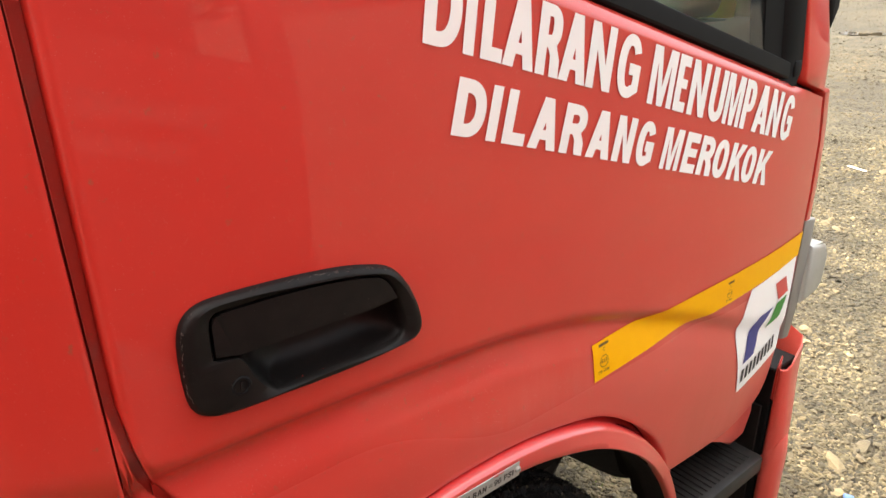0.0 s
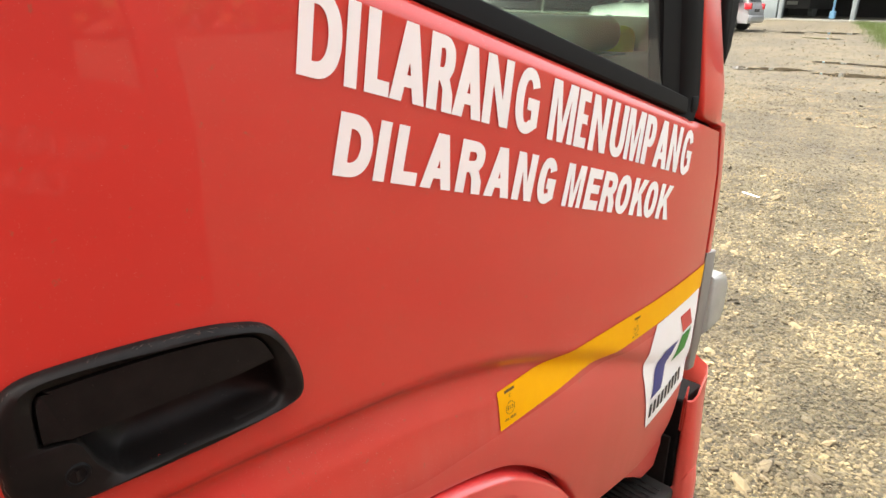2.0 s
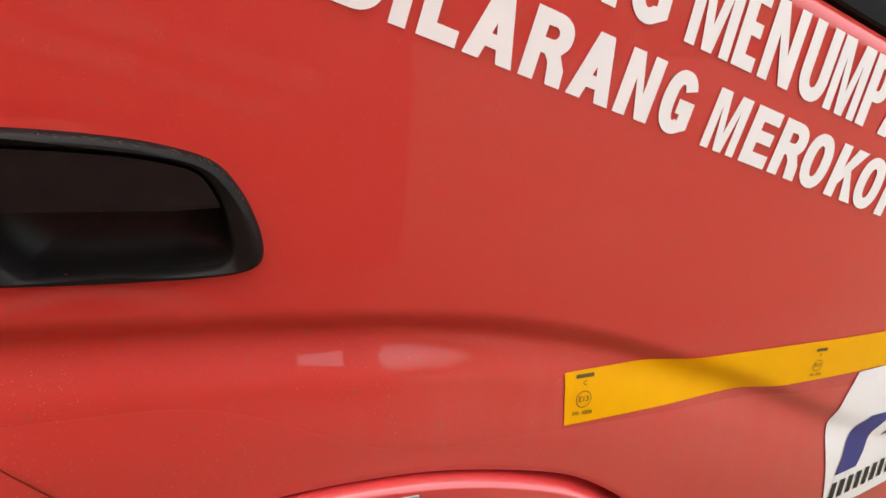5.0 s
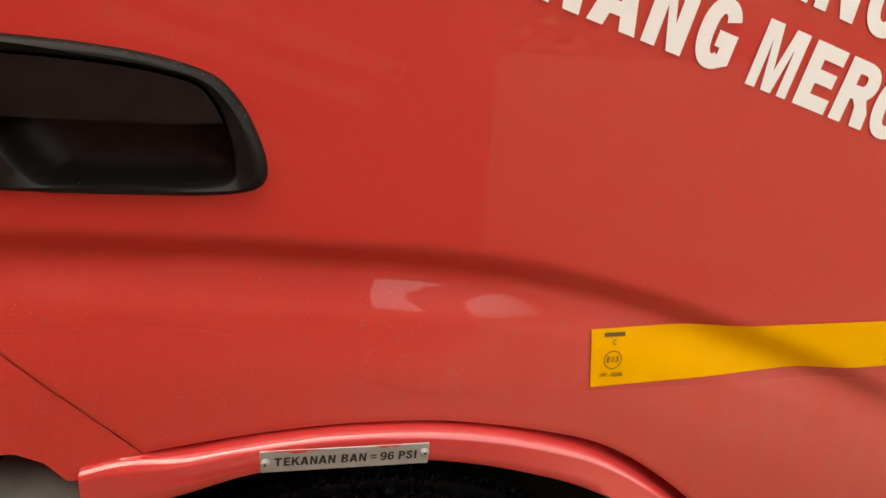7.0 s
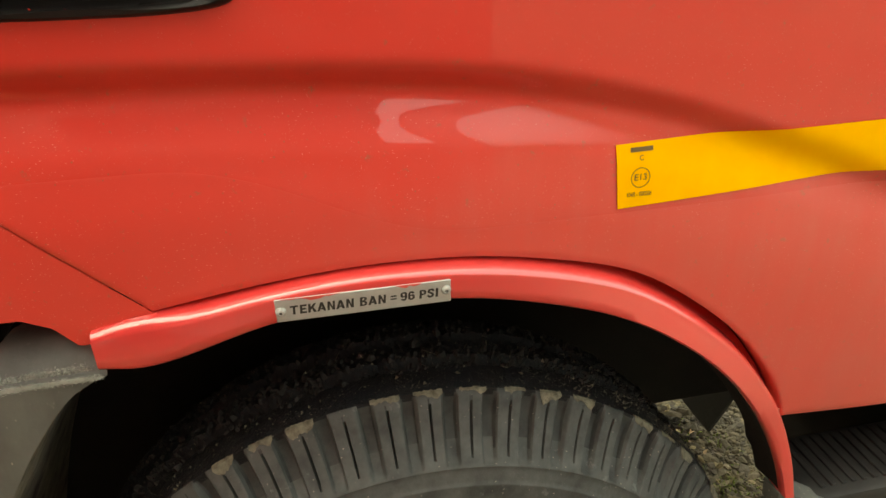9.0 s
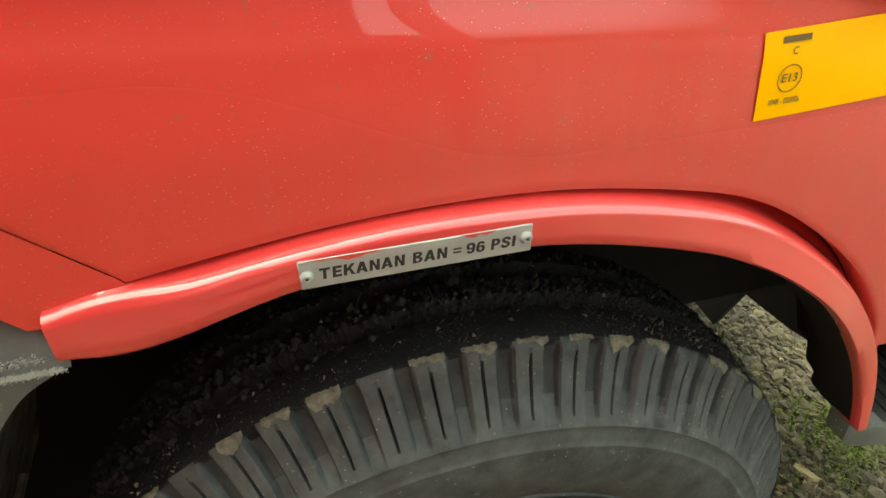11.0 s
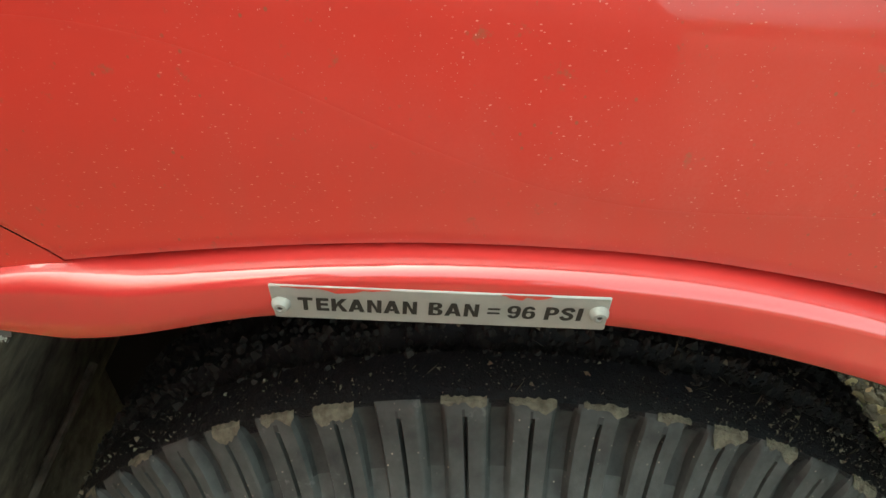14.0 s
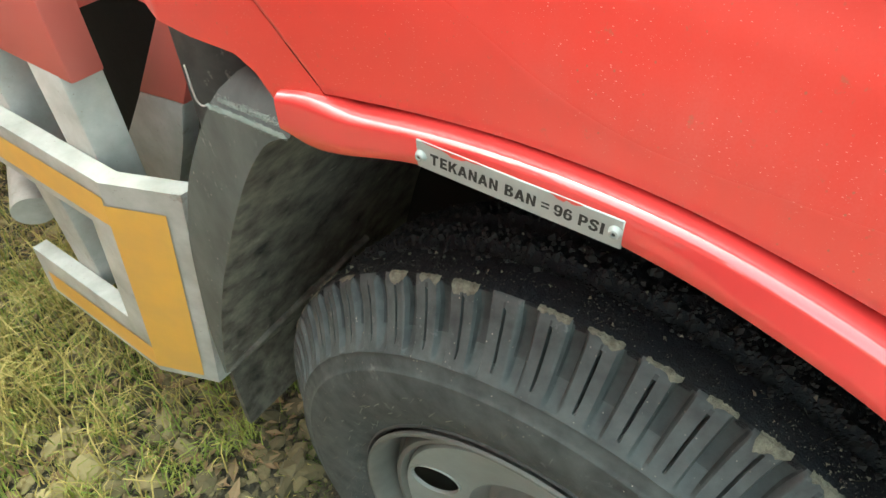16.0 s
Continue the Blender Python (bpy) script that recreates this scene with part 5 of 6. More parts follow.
def flakes(path, count, spread, size, seed):
    """Small dust flakes scattered along a line."""
    rr = random.Random(seed)
    pts = spline(path, 60)
    vs, fs = [], []
    for _ in range(count):
        p = pts[rr.randrange(60)] + Vector((abs(rr.gauss(0, spread * 0.2)), rr.gauss(0, spread), rr.gauss(0, spread)))
        e = rr.uniform(0.4, 1.0) * size
        q = len(vs)
        vs += [p + Vector((rr.uniform(-1, 1), rr.uniform(-1, 1), rr.uniform(-1, 1))) * e for _ in range(4)]
        fs += [(q, q + 1, q + 2), (q, q + 2, q + 3), (q, q + 3, q + 1), (q + 1, q + 3, q + 2)]
    me = bpy.data.meshes.new("dust")
    me.from_pydata(vs, [], fs)
    return me


for path, count, spread in (([(0.0045, -0.252, 0.8655), (0.0048, -0.285, 0.8655), (0.0045, -0.320, 0.8645), (0.0045, -0.352, 0.8625)], 5200, 0.0014), ([(0.0, -0.262, 0.8725), (0.0, -0.300, 0.8720), (-0.001, -0.340, 0.8690)], 1400, 0.0026)):
    tagged(part("ridge_dust", flakes(path, count, spread, 0.0008, 6), M_DUST, liner, "pale dust caked along the guard's edge", smooth=False), kind="stuff")
part("tie_wire", tube(spline([(0.003, -0.354, 0.863), (-0.016, -0.395, 0.838), (-0.040, -0.445, 0.815), (-0.062, -0.485, 0.806), (-0.082, -0.520, 0.816)], 14), 0.0011, 6), M_GUARD, liner, "thin pale tie wire")
part("bracket_plate", box(-0.40, -0.668, 0.58, -0.172, -0.656, 0.93, 0.003, 1), M_FLAP, truck, "dusty dark grey bracket plate")
part("mud_flap", grid([[(-0.70, y, z), (-0.35, y - 0.006, z), (-0.045 - k * 0.002, y, z), (-0.045 - k * 0.002, y - 0.012, z), (-0.35, y - 0.018, z), (-0.70, y - 0.012, z)] for k, (y, z) in enumerate(((-0.600, 0.34), (-0.632, 0.22), (-0.645, 0.12), (-0.652, -0.005)))], close_u=True), M_LINER, truck, "black rubber mud flap")

# ---- step and front bumper ----
step = part("step", box(-0.13, 0.552, 0.455, -0.012, 0.86, 0.50, 0.010, 2), M_STEP, truck, "black ribbed plastic boarding step")
for k in range(16):
    part("step_rib", box(-0.12, 0.575 + k * 0.0165, 0.4985, -0.03, 0.582 + k * 0.0165, 0.5035, 0.001, 1), M_STEP, step)
part("step_bracket", prism([(0.484, 0.537), (0.512, 0.532), (0.56, 0.500), (0.60, 0.49), (0.60, 0.455), (0.51, 0.485), (0.488, 0.505)], -0.036, -0.006, 0.006), M_FLAP, truck, "dusty black step bracket")
# Black boxes set deep in the gap; their colour stands for its shade.
part("gap_shade_box", box(-0.16, 0.8425, 0.40, -0.090, 0.876, 0.785), M_SEAL, truck)
part("corner_shade_box", box(-0.5, 0.83, 0.40, -0.10, 0.878, 0.80), M_SEAL, truck)
part("sill_panel", prism([(0.56, 0.66), (0.84, 0.70), (0.856, 0.60), (0.835, 0.545), (0.78, 0.540), (0.70, 0.60)], -0.12, -0.055, 0.008), M_RED, truck, "red lower cab panel")
BUMPER = [(-0.040, 0.030), (-0.034, 0.005), (-0.028, 0.0), (-0.012, 0.001), (-0.003, 0.007), (0.000, 0.022), (-0.004, 0.050), (-0.015, 0.080), (-0.042, 0.120), (-0.100, 0.160), (-0.70, 0.20), (-1.50, 0.17), (-1.59, 0.10), (-1.60, 0.03)]


def bumper_row(f, inset=0.0):
    """A level line round the bumper; its top edge climbs away from the rear corner."""
    out = []
    for x, y in BUMPER:
        top = 0.700 + 0.035 * smooth_step(0.0, 0.06, y)
        z = 0.12 + f * (top - 0.12)
        lean = 0.014 * smooth_step(0.50, 0.72, z) * smooth_step(-0.026, -0.008, x)
        out.append((x - lean - inset * (1 if x > -0.3 else 0), 0.892 + y + inset * 0.8, z + inset * 0.3))
    return out


part("bumper", grid([bumper_row(k / 16) for k in range(17)] + [bumper_row(1.0, 0.004), bumper_row(0.985, 0.007), bumper_row(0.85, 0.010)]), M_RED, truck, "red steel front bumper corner", angle=50)
rows = []
for k in range(10):
    f = k / 9
    row = []
    for x, y in BUMPER[2:10]:
        top = 0.455 + 0.075 * smooth_step(-0.032, 0.004, x) + 0.06 * smooth_step(0.02, 0.20, y)
        row.append((x + 0.007 - 0.006 * smooth_step(0.9, 1.0, f), 0.888 + y, 0.10 + f * (top - 0.10)))
    rows.append(row)
rows.append([(x - 0.012, y + 0.008, z + 0.001) for x, y, z in rows[-1]])
# Black boxes added inside the bumper to stand in for its dark hollow.
part("bumper_shade_box", box(-0.50, 0.902, 0.30, -0.040, 1.00, 0.690, 0.004, 1), M_SEAL, truck)
part("bumper_shade_box", box(-0.50, 1.001, 0.30, -0.115, 1.040, 0.700, 0.004, 1), M_SEAL, truck)
part("bumper_end", grid(rows), M_RED, truck, "red lower end piece lapped over the bumper", angle=50)
bm = bmesh.new()
edge = [(-0.05, 0.60), (-1.45, 0.60), (-1.45, -0.03), (-0.66, -0.03), (-0.60, 0.128), (-0.541, 0.139), (-0.458, 0.154), (-0.403, 0.170), (-0.365, 0.189), (-0.355, 0.246), (-0.306, 0.254), (-0.276, 0.165), (-0.213, 0.145), (-0.158, 0.133), (-0.05, 0.12)]
near_side, far_edge = [bm.verts.new((x, 0.880, z)) for x, z in edge], [bm.verts.new((x, 0.888, z)) for x, z in edge]
bm.faces.new(near_side)
bm.faces.new(far_edge[::-1])
for k in range(len(edge)):
    bm.faces.new((near_side[k], far_edge[k], far_edge[(k + 1) % len(edge)], near_side[(k + 1) % len(edge)]))
# The panel's shade is put into its near-black colour.
part("bumper_backing", bm, M_SHADOW, truck, "notched steel panel behind the bumper, its shade painted near-black", smooth=False)

# ---- corner lamp ----
lamp = part("corner_lamp", prism([(0.842, 0.800), (0.868, 0.798), (0.882, 0.90), (0.886, 1.055), (0.842, 1.060)], -0.085, -0.0165, 0.005), M_CHROME, truck, "grey corner lamp housing with a clear lens")
part("lens", prism([(0.876, 0.872), (0.945, 0.880), (0.962, 0.90), (0.964, 0.965), (0.945, 0.990), (0.880, 1.000)], -0.13, -0.008, 0.012, 3), M_LENS, lamp, "clear ribbed lamp lens")

# ---- mirror ----
part("mirror", prism([(0.878, 1.406), (0.890, 1.402), (0.910, 1.44), (0.896, 1.50), (0.892, 1.75), (0.855, 1.75), (0.855, 1.50)], -0.10, -0.058, 0.01, 3), M_SEAL, truck, "black rear-view mirror beside the windscreen post")

# ---- tank body, posts and side guard behind the cab ----
part("skirt_rail", box(-0.045, -4.2, 0.795, 0.0, -0.632, 0.99, 0.004), M_RED2, truck, "red tank skirt rail")
part("skirt_cross_plate", box(-1.5, -0.70, 0.86, -0.045, -0.66, 1.05, 0.003), M_RED2, truck, "red cross plate of the tank frame")
tank_rows = []
for y in (-4.2, -0.75, -0.72):
    s = 0.97 if y > -0.73 else 1.0
    tank_rows.append([(-0.80 + s * 0.82 * math.copysign(abs(math.cos(a)) ** 0.6, math.cos(a)), y, 1.50 + s * 0.50 * math.copysign(abs(math.sin(a)) ** 0.6, math.sin(a))) for a in [k / 48 * math.tau for k in range(48)]])
bm = grid(tank_rows, close_u=True)
bm.verts.ensure_lookup_table()
bm.faces.new(bm.verts[96:144])
bm.faces.new(bm.verts[0:48])
part("tank", bm, M_RED2, truck, "red elliptical fuel tank")
part("guard_post", box(-0.055, -0.735, 0.55, 0.000, -0.660, 0.80, 0.004), M_GUARD, truck, "white steel hanger post")
part("guard_post", box(-0.055, -0.955, 0.30, 0.000, -0.880, 0.80, 0.004), M_GUARD, truck, "white steel hanger post")
part("inner_post", prism([(-0.769, 0.675), (-0.655, 0.690), (-0.70, 0.60), (-0.754, 0.505), (-0.80, 0.40), (-0.93, 0.40), (-0.917, 0.435), (-0.882, 0.545)], -0.17, -0.14, 0.004), M_GUARD, truck, "white steel brace with red overspray")
part("inner_post_top", prism([(-0.585, 0.90), (-0.52, 0.90), (-0.655, 0.6905), (-0.769, 0.6755)], -0.169, -0.139, 0.004), M_RED2, truck)
part("intake_duct", tube([(-0.17, -0.53, 1.20), (-0.17, -0.53, 0.70)], 0.075, 28), M_LEDGE, truck, "black rubber air intake duct")


def guard_plane(u, z):
    """Side guard: u runs back from the fold; negative u runs along the bent front end."""
    y = -0.612 - (0.68 - z) * 0.25
    if u >= 0:
        return (0.030, y - u, z)
    return (0.030 + u * 0.36, y - u * 0.93, z)


def guard_bar(quad, thick=0.028):
    """A bar between four (u, z) corners, as thick as given."""
    n = 6
    fr, bk = [], []
    for i in range(n + 1):
        t = i / n
        lo = (quad[0][0] + (quad[1][0] - quad[0][0]) * t, quad[0][1] + (quad[1][1] - quad[0][1]) * t)
        hi = (quad[3][0] + (quad[2][0] - quad[3][0]) * t, quad[3][1] + (quad[2][1] - quad[3][1]) * t)
        a, b = Vector(guard_plane(*lo)), Vector(guard_plane(*hi))
        fr.append([a, b])
        off = Vector((-thick, 0, 0))
        bk.append([b + off, a + off])
    rows = [[f[0], f[1], g[0], g[1]] for f, g in zip(fr, bk)]
    bm = grid(rows, close_u=True)
    bm.verts.ensure_lookup_table()
    bm.faces.new(bm.verts[0:4])
    bm.faces.new(bm.verts[len(bm.verts) - 4:])
    return bm


guard = part("side_guard", guard_bar([(2.4, 0.580), (0.0, 0.580), (0.0, 0.680), (2.4, 0.680)]), M_GUARD, truck, "white steel side guard with amber tape", smooth=False)
part("guard_end", guard_bar([(0.0, 0.205), (-0.118, 0.205), (-0.118, 0.680), (0.0, 0.680)]), M_GUARD, guard, smooth=False)
part("guard_upright", guard_bar([(0.055, 0.205), (0.0, 0.205), (0.0, 0.580), (0.055, 0.580)]), M_GUARD, guard, smooth=False)
part("guard_rail", guard_bar([(0.36, 0.205), (0.055, 0.205), (0.055, 0.335), (0.36, 0.335)]), M_GUARD, guard, smooth=False)


def guard_tape(quad):
    rows = []
    for i in range(7):
        t = i / 6
        lo = (quad[0][0] + (quad[1][0] - quad[0][0]) * t, quad[0][1] + (quad[1][1] - quad[0][1]) * t)
        hi = (quad[3][0] + (quad[2][0] - quad[3][0]) * t, quad[3][1] + (quad[2][1] - quad[3][1]) * t)
        rows.append([Vector(guard_plane(*lo)) + Vector((0.0025, 0.001, 0)), Vector(guard_plane(*hi)) + Vector((0.0025, 0.001, 0))])
    part("amber_tape", grid(rows), M_TAPE, guard, "faded amber reflective tape", smooth=False)


guard_tape([(2.3, 0.600), (0.0, 0.600), (0.0, 0.655), (2.3, 0.655)])
guard_tape([(0.0, 0.225), (-0.092, 0.225), (-0.092, 0.640), (0.0, 0.640)])
guard_tape([(0.33, 0.225), (0.0, 0.225), (0.0, 0.285), (0.33, 0.285)])
part("guard_pipe", tube([(-0.10, -1.25, 0.40), (-0.02, -1.12, 0.36)], 0.04, 18), M_GUARD, truck, "white steel pipe end")

# ---- neighbouring truck, mirrored in the paint ----
other = thing("truck", "red truck parked alongside on gravel, paint and white lettering darkened to weaken bounce and reflection", "truck", at=(1.30, -0.405, -0.045))
rows = []
for i in range(40):
    rows.append([(-skin(y, 0.66 + i / 39 * (SILL(y) - 0.66), False), y, 0.66 + i / 39 * (SILL(y) - 0.66)) for y in [-0.40 + 1.25 * k / 40 for k in range(41)]])
oside = part("door", grid(rows), M_RED_DIMMED, other, "red painted door")
part("cab", box(0.02, -0.44, 0.66, 1.5, 0.88, 1.28, 0.03), M_RED_DIMMED, other)
part("roof", box(0.03, -0.44, 2.14, 1.5, 0.80, 2.28, 0.03), M_RED_DIMMED, other)
# Added solid black block; stops sky showing through the windows in reflections.
part("window_sky_block", box(0.10, -0.42, 1.27, 1.42, 0.62, 2.15, 0.02), M_SHADOW, other)
for x in (0.02, 1.44):
    part("rear_post", box(x, -0.44, 1.28, x + 0.06, -0.28, 2.15, 0.01), M_RED_DIMMED, other)
    part("front_post", prism([(0.64, 2.15), (0.72, 2.15), (0.86, 1.28), (0.76, 1.28)], x, x + 0.06, 0.01), M_RED_DIMMED, other)
for word, y0, z0, y1, z1, h in (("DILARANG", 0.60, 1.155, 0.26, 1.249, 0.066), ("MENUMPANG", 0.22, 1.260, -0.16, 1.365, 0.066), ("DILARANG", 0.50, 1.085, 0.19, 1.171, 0.057), ("MEROKOK", 0.15, 1.182, -0.14, 1.262, 0.057)):
    d = Vector((y1 - y0, z1 - z0))
    part("lettering", lay(text_mesh(word, BOLD), lambda a, b: (-skin(0.3, 1.3, False) - 0.003, y0 + 0.005 + d.x * a + 0.25 * h * b, z0 + d.y * a + h * b)), M_VINYL_DIMMED, oside, smooth=False)
part("tyre", lathe([(0.20, 0.25), (0.20, 0.37), (0.18, 0.4), (0.05, 0.4), (0.03, 0.37), (0.0, 0.30), (0.02, 0.24), (0.06, 0.02)], 48, (0.02, *WHEEL)), M_TYRE, other)
part("chassis", box(0.4, -4.8, 0.5, 1.1, 0.8, 0.72), M_SHADOW, other)
# Unseen tall block added behind the cab to darken the door's rear part.
part("tank", box(-0.32, -4.8, 0.85, 1.7, -0.50, 3.25, 0.25, 5), M_RED_DIMMED, other, "unseen tank block added to cut skylight, in darkened red")
for y in (-3.2, -2.1):
    part("rear_wheel", lathe([(0.20, 0.25), (0.20, 0.37), (0.18, 0.4), (0.05, 0.4), (0.03, 0.37), (0.0, 0.30), (0.02, 0.24), (0.06, 0.02)], 40, (0.02, y, 0.364)), M_TYRE, other)
    part("rear_wheel", lathe([(1.50, 0.02), (1.52, 0.24), (1.54, 0.37), (1.40, 0.4), (1.34, 0.37), (1.34, 0.2)], 40, (0.0, y, 0.364)), M_TYRE, other)

# ---- ground ----
def ground_z(x, y):
    """The yard rises gently ahead of the truck."""
    s = 0.021 * min(max(0.0, y - 0.5), 46.0)
    near = math.exp(-((x * x + y * y) / 400))
    return s - 0.128 + 0.093 * smooth_step(1.0, 7.0, y) + near * (0.018 * noise.noise((x * 0.9, y * 0.9, 0.0)) + 0.007 * noise.noise((x * 4, y * 4, 3.0)))


def axis(lo, hi, near_lo, near_hi, step, far):
    a = list(np.arange(near_lo, near_hi, step))
    g, p = [], near_hi
    d = step
    while p < hi:
        g.append(p)
        d *= far
        p += d
    g.append(hi)
    h, p, d = [], near_lo - step, step
    while p > lo:
        h.append(p)
        d *= far
        p -= d
    h.append(lo)
    return sorted(set([round(float(v), 4) for v in a + g + h]))


gx, gy = axis(-900, 900, -4, 2.5, 0.08, 1.16), axis(-900, 900, -3, 9, 0.08, 1.12)
bm = grid([[(x, y, ground_z(x, y)) for x in gx] for y in gy])
tagged(part("ground", bm, M_GROUND, None, "pale beige gravel yard with scattered stones and puddles"), category="ground", kind="structure")


def stones(name, count, area, size, label, seed, material=M_STONE):
    """Loose stones as small squashed lumps, half sunk in the ground."""
    rr = random.Random(seed)
    ico = bmesh.new()
    bmesh.ops.create_icosphere(ico, subdivisions=1, radius=1)
    base = [v.co.copy() for v in ico.verts]
    faces = [[v.index for v in f.verts] for f in ico.faces]
    ico.free()
    vs, fs = [], []
    for _ in range(count):
        x, y = area(rr)
        s = size * min(rr.lognormvariate(0, 0.42), 2.6)
        m = Euler((rr.gauss(0, 0.35), rr.gauss(0, 0.35), rr.uniform(0, 6.28))).to_matrix()
        sq = Vector((rr.uniform(0.9, 1.7), rr.uniform(0.6, 1.1), rr.uniform(0.3, 0.65)))
        c = Vector((x, y, ground_z(x, y) + s * 0.15))
        q = len(vs)
        for b in base:
            p = m @ Vector((b.x * sq.x, b.y * sq.y, b.z * sq.z)) * s * rr.uniform(0.86, 1.12)
            vs.append(c + p)
        fs += [[q + i for i in f] for f in faces]
    me = bpy.data.meshes.new(name)
    me.from_pydata(vs, [], fs)
    ob = part(name, me, material, None, label, smooth=False)
    return tagged(ob, category="stones", kind="stuff")


def ahead(rr):
    """Ground ahead of the truck, denser close by."""
    y = 0.7 + 11.5 * rr.random() ** 1.5
    return -0.35 * y + rr.uniform(-0.5, 0.75) * (0.8 + 0.22 * y), y


def close_by(rr):
    y = 0.7 + 5.5 * rr.random() ** 1.4
    return -0.35 * y + rr.uniform(-0.5, 0.75) * (0.8 + 0.22 * y), y


def far_yard(rr):
    y = 9 + 26 * rr.random() ** 1.3
    return -0.30 * y + rr.uniform(-0.5, 0.75) * (0.8 + 0.30 * y), y


def beside(rr):
    return rr.uniform(-0.9, 0.55), rr.uniform(-2.2, 0.9)


stones("gravel_stones", 58000, ahead, 0.0056, "loose beige gravel stones", 1)
stones("gravel_stones", 15000, close_by, 0.0052, "pale chips among the gravel", 2, M_PEBBLE)
stones("gravel_stones", 22000, close_by, 0.0064, "beige and brown stones of the packed yard", 12, M_MIDSTONE)
stones("gravel_stones", 420, close_by, 0.016, "larger pale stones among the gravel", 7, M_PEBBLE)
stones("gravel_stones", 2500, far_yard, 0.011, "scattered stones in the far yard", 8, M_PEBBLE)
stones("gravel_stones", 4500, far_yard, 0.015, "dark clods in the far yard", 9)
stones("gravel_stones", 15000, beside, 0.0060, "grey and beige gravel beside the wheel", 3, M_COBBLE)
stones("gravel_stones", 650, beside, 0.013, "pebbles beside the wheel", 5, M_COBBLE)
stones("gravel_stones", 2600, lambda r: (r.uniform(-0.85, 0.0), r.uniform(0.85, 1.45)), 0.0085, "beige and brown gravel under the bumper", 21, M_MIDSTONE)
stones("gravel_stones", 14, lambda r: (r.gauss(-0.46, 0.05), r.gauss(1.13, 0.05)), 0.014, "white stones under the bumper", 22, M_DUST)
stones("gravel_stones", 700, lambda r: (r.uniform(-0.3, 0.6), -0.55 - 1.1 * r.random()), 0.016, "grey-brown stones among the grass", 16, M_COBBLE)


def grass(name, tufts, area, h, label, seed, spread=0.05, blades=26):
    rr = random.Random(seed)
    vs, fs = [], []
    for _ in range(tufts):
        cx, cy = area(rr)
        hh = h * rr.uniform(0.5, 1.3)
        for _ in range(blades):
            x, y = cx + rr.gauss(0, spread), cy + rr.gauss(0, spread)
            z = ground_z(x, y)
            a = rr.uniform(0, math.tau)
            lean = rr.uniform(0.3, 1.3)
            ln = hh * rr.uniform(0.5, 1.2)
            w = rr.uniform(0.0007, 0.0022)
            d, s = Vector((math.cos(a), math.sin(a), 0)), Vector((-math.sin(a), math.cos(a), 0)) * w
            p0, p1, p2 = Vector((x, y, z)), Vector((x, y, z + ln * 0.55)) + d * ln * 0.25 * lean, Vector((x, y, z + ln * (0.85 - 0.45 * lean / 1.3))) + d * ln * 0.8 * lean
            q = len(vs)
            vs += [p0 - s, p0 + s, p1 + s * 0.8, p1 - s * 0.8, p2]
            fs += [(q, q + 1, q + 2, q + 3), (q + 3, q + 2, q + 4)]
    me = bpy.data.meshes.new(name)
    me.from_pydata(vs, [], fs)
    return tagged(part(name, me, M_BLADE, None, label, smooth=False), category="grass", kind="stuff")


grass("grass", 150, lambda r: (r.uniform(-0.5, 0.45), -0.95 - 1.6 * r.random() ** 0.8), 0.16, "dry yellow-green grass tufts in the gravel", 11, 0.030, 44)
grass("grass", 60, lambda r: (r.uniform(-0.2, 0.5), -0.72 - 0.5 * r.random()), 0.11, "loose straw lying on the gravel", 15, 0.07, 14)
grass("grass", 22, lambda r: (r.uniform(-0.15, 0.4), -0.95 - 0.7 * r.random()), 0.24, "long dry grass stems beside the side guard", 18, 0.035, 30)
grass("grass", 60, lambda r: (r.uniform(-0.45, 0.3), r.uniform(-0.85, 0.8)), 0.04, "short green weeds between the stones", 12, 0.03, 16)

def leaves(name, count, area, label, seed):
    """Curled dry leaves lying on the gravel."""
    rr = random.Random(seed)
    vs, fs = [], []
    for _ in range(count):
        x, y = area(rr)
        a, ln = rr.uniform(0, math.tau), rr.uniform(0.006, 0.018) * (1.7 if rr.random() < 0.2 else 1)
        d, e = Vector((math.cos(a), math.sin(a), 0)) * ln, Vector((-math.sin(a), math.cos(a), 0)) * ln * rr.uniform(0.3, 0.55)
        c = Vector((x, y, ground_z(x, y) + 0.010))
        lift = Vector((0, 0, ln * rr.uniform(0.1, 0.5)))
        tip = Vector((0, 0, ln * rr.uniform(-0.1, 0.5)))
        q = len(vs)
        vs += [c - d, c - d * 0.2 + e + lift, c + d + tip, c - d * 0.2 - e + lift, c - d * 0.1]
        fs += [(q, q + 4, q + 1), (q + 1, q + 4, q + 2), (q + 2, q + 4, q + 3), (q + 3, q + 4, q)]
    me = bpy.data.meshes.new(name)
    me.from_pydata(vs, [], fs)
    return tagged(part(name, me, M_LEAF, None, label, smooth=False), category="leaf litter", kind="stuff")


grass("grass", 80, lambda r: (r.uniform(-0.25, 0.5), -0.72 - 0.9 * r.random() ** 1.3), 0.070, "fresh green grass at the edge of the gravel", 14, 0.022, 24).data.materials[0] = M_FRESH

leaves("leaf_litter", 1500, lambda r: (r.uniform(-0.35, 0.6), -0.6 - 1.3 * r.random()), "dry brown leaves between the tufts", 33)
leaves("leaf_litter", 800, beside, "dry brown leaves on the gravel", 31)
grass("moss", 800, lambda r: (r.gauss(-0.3, 0.25), r.choice((r.gauss(0.5, 0.3), r.gauss(-0.7, 0.4)))), 0.020, "low green moss between the stones", 32, 0.02, 26).data.materials[0] = M_MOSS

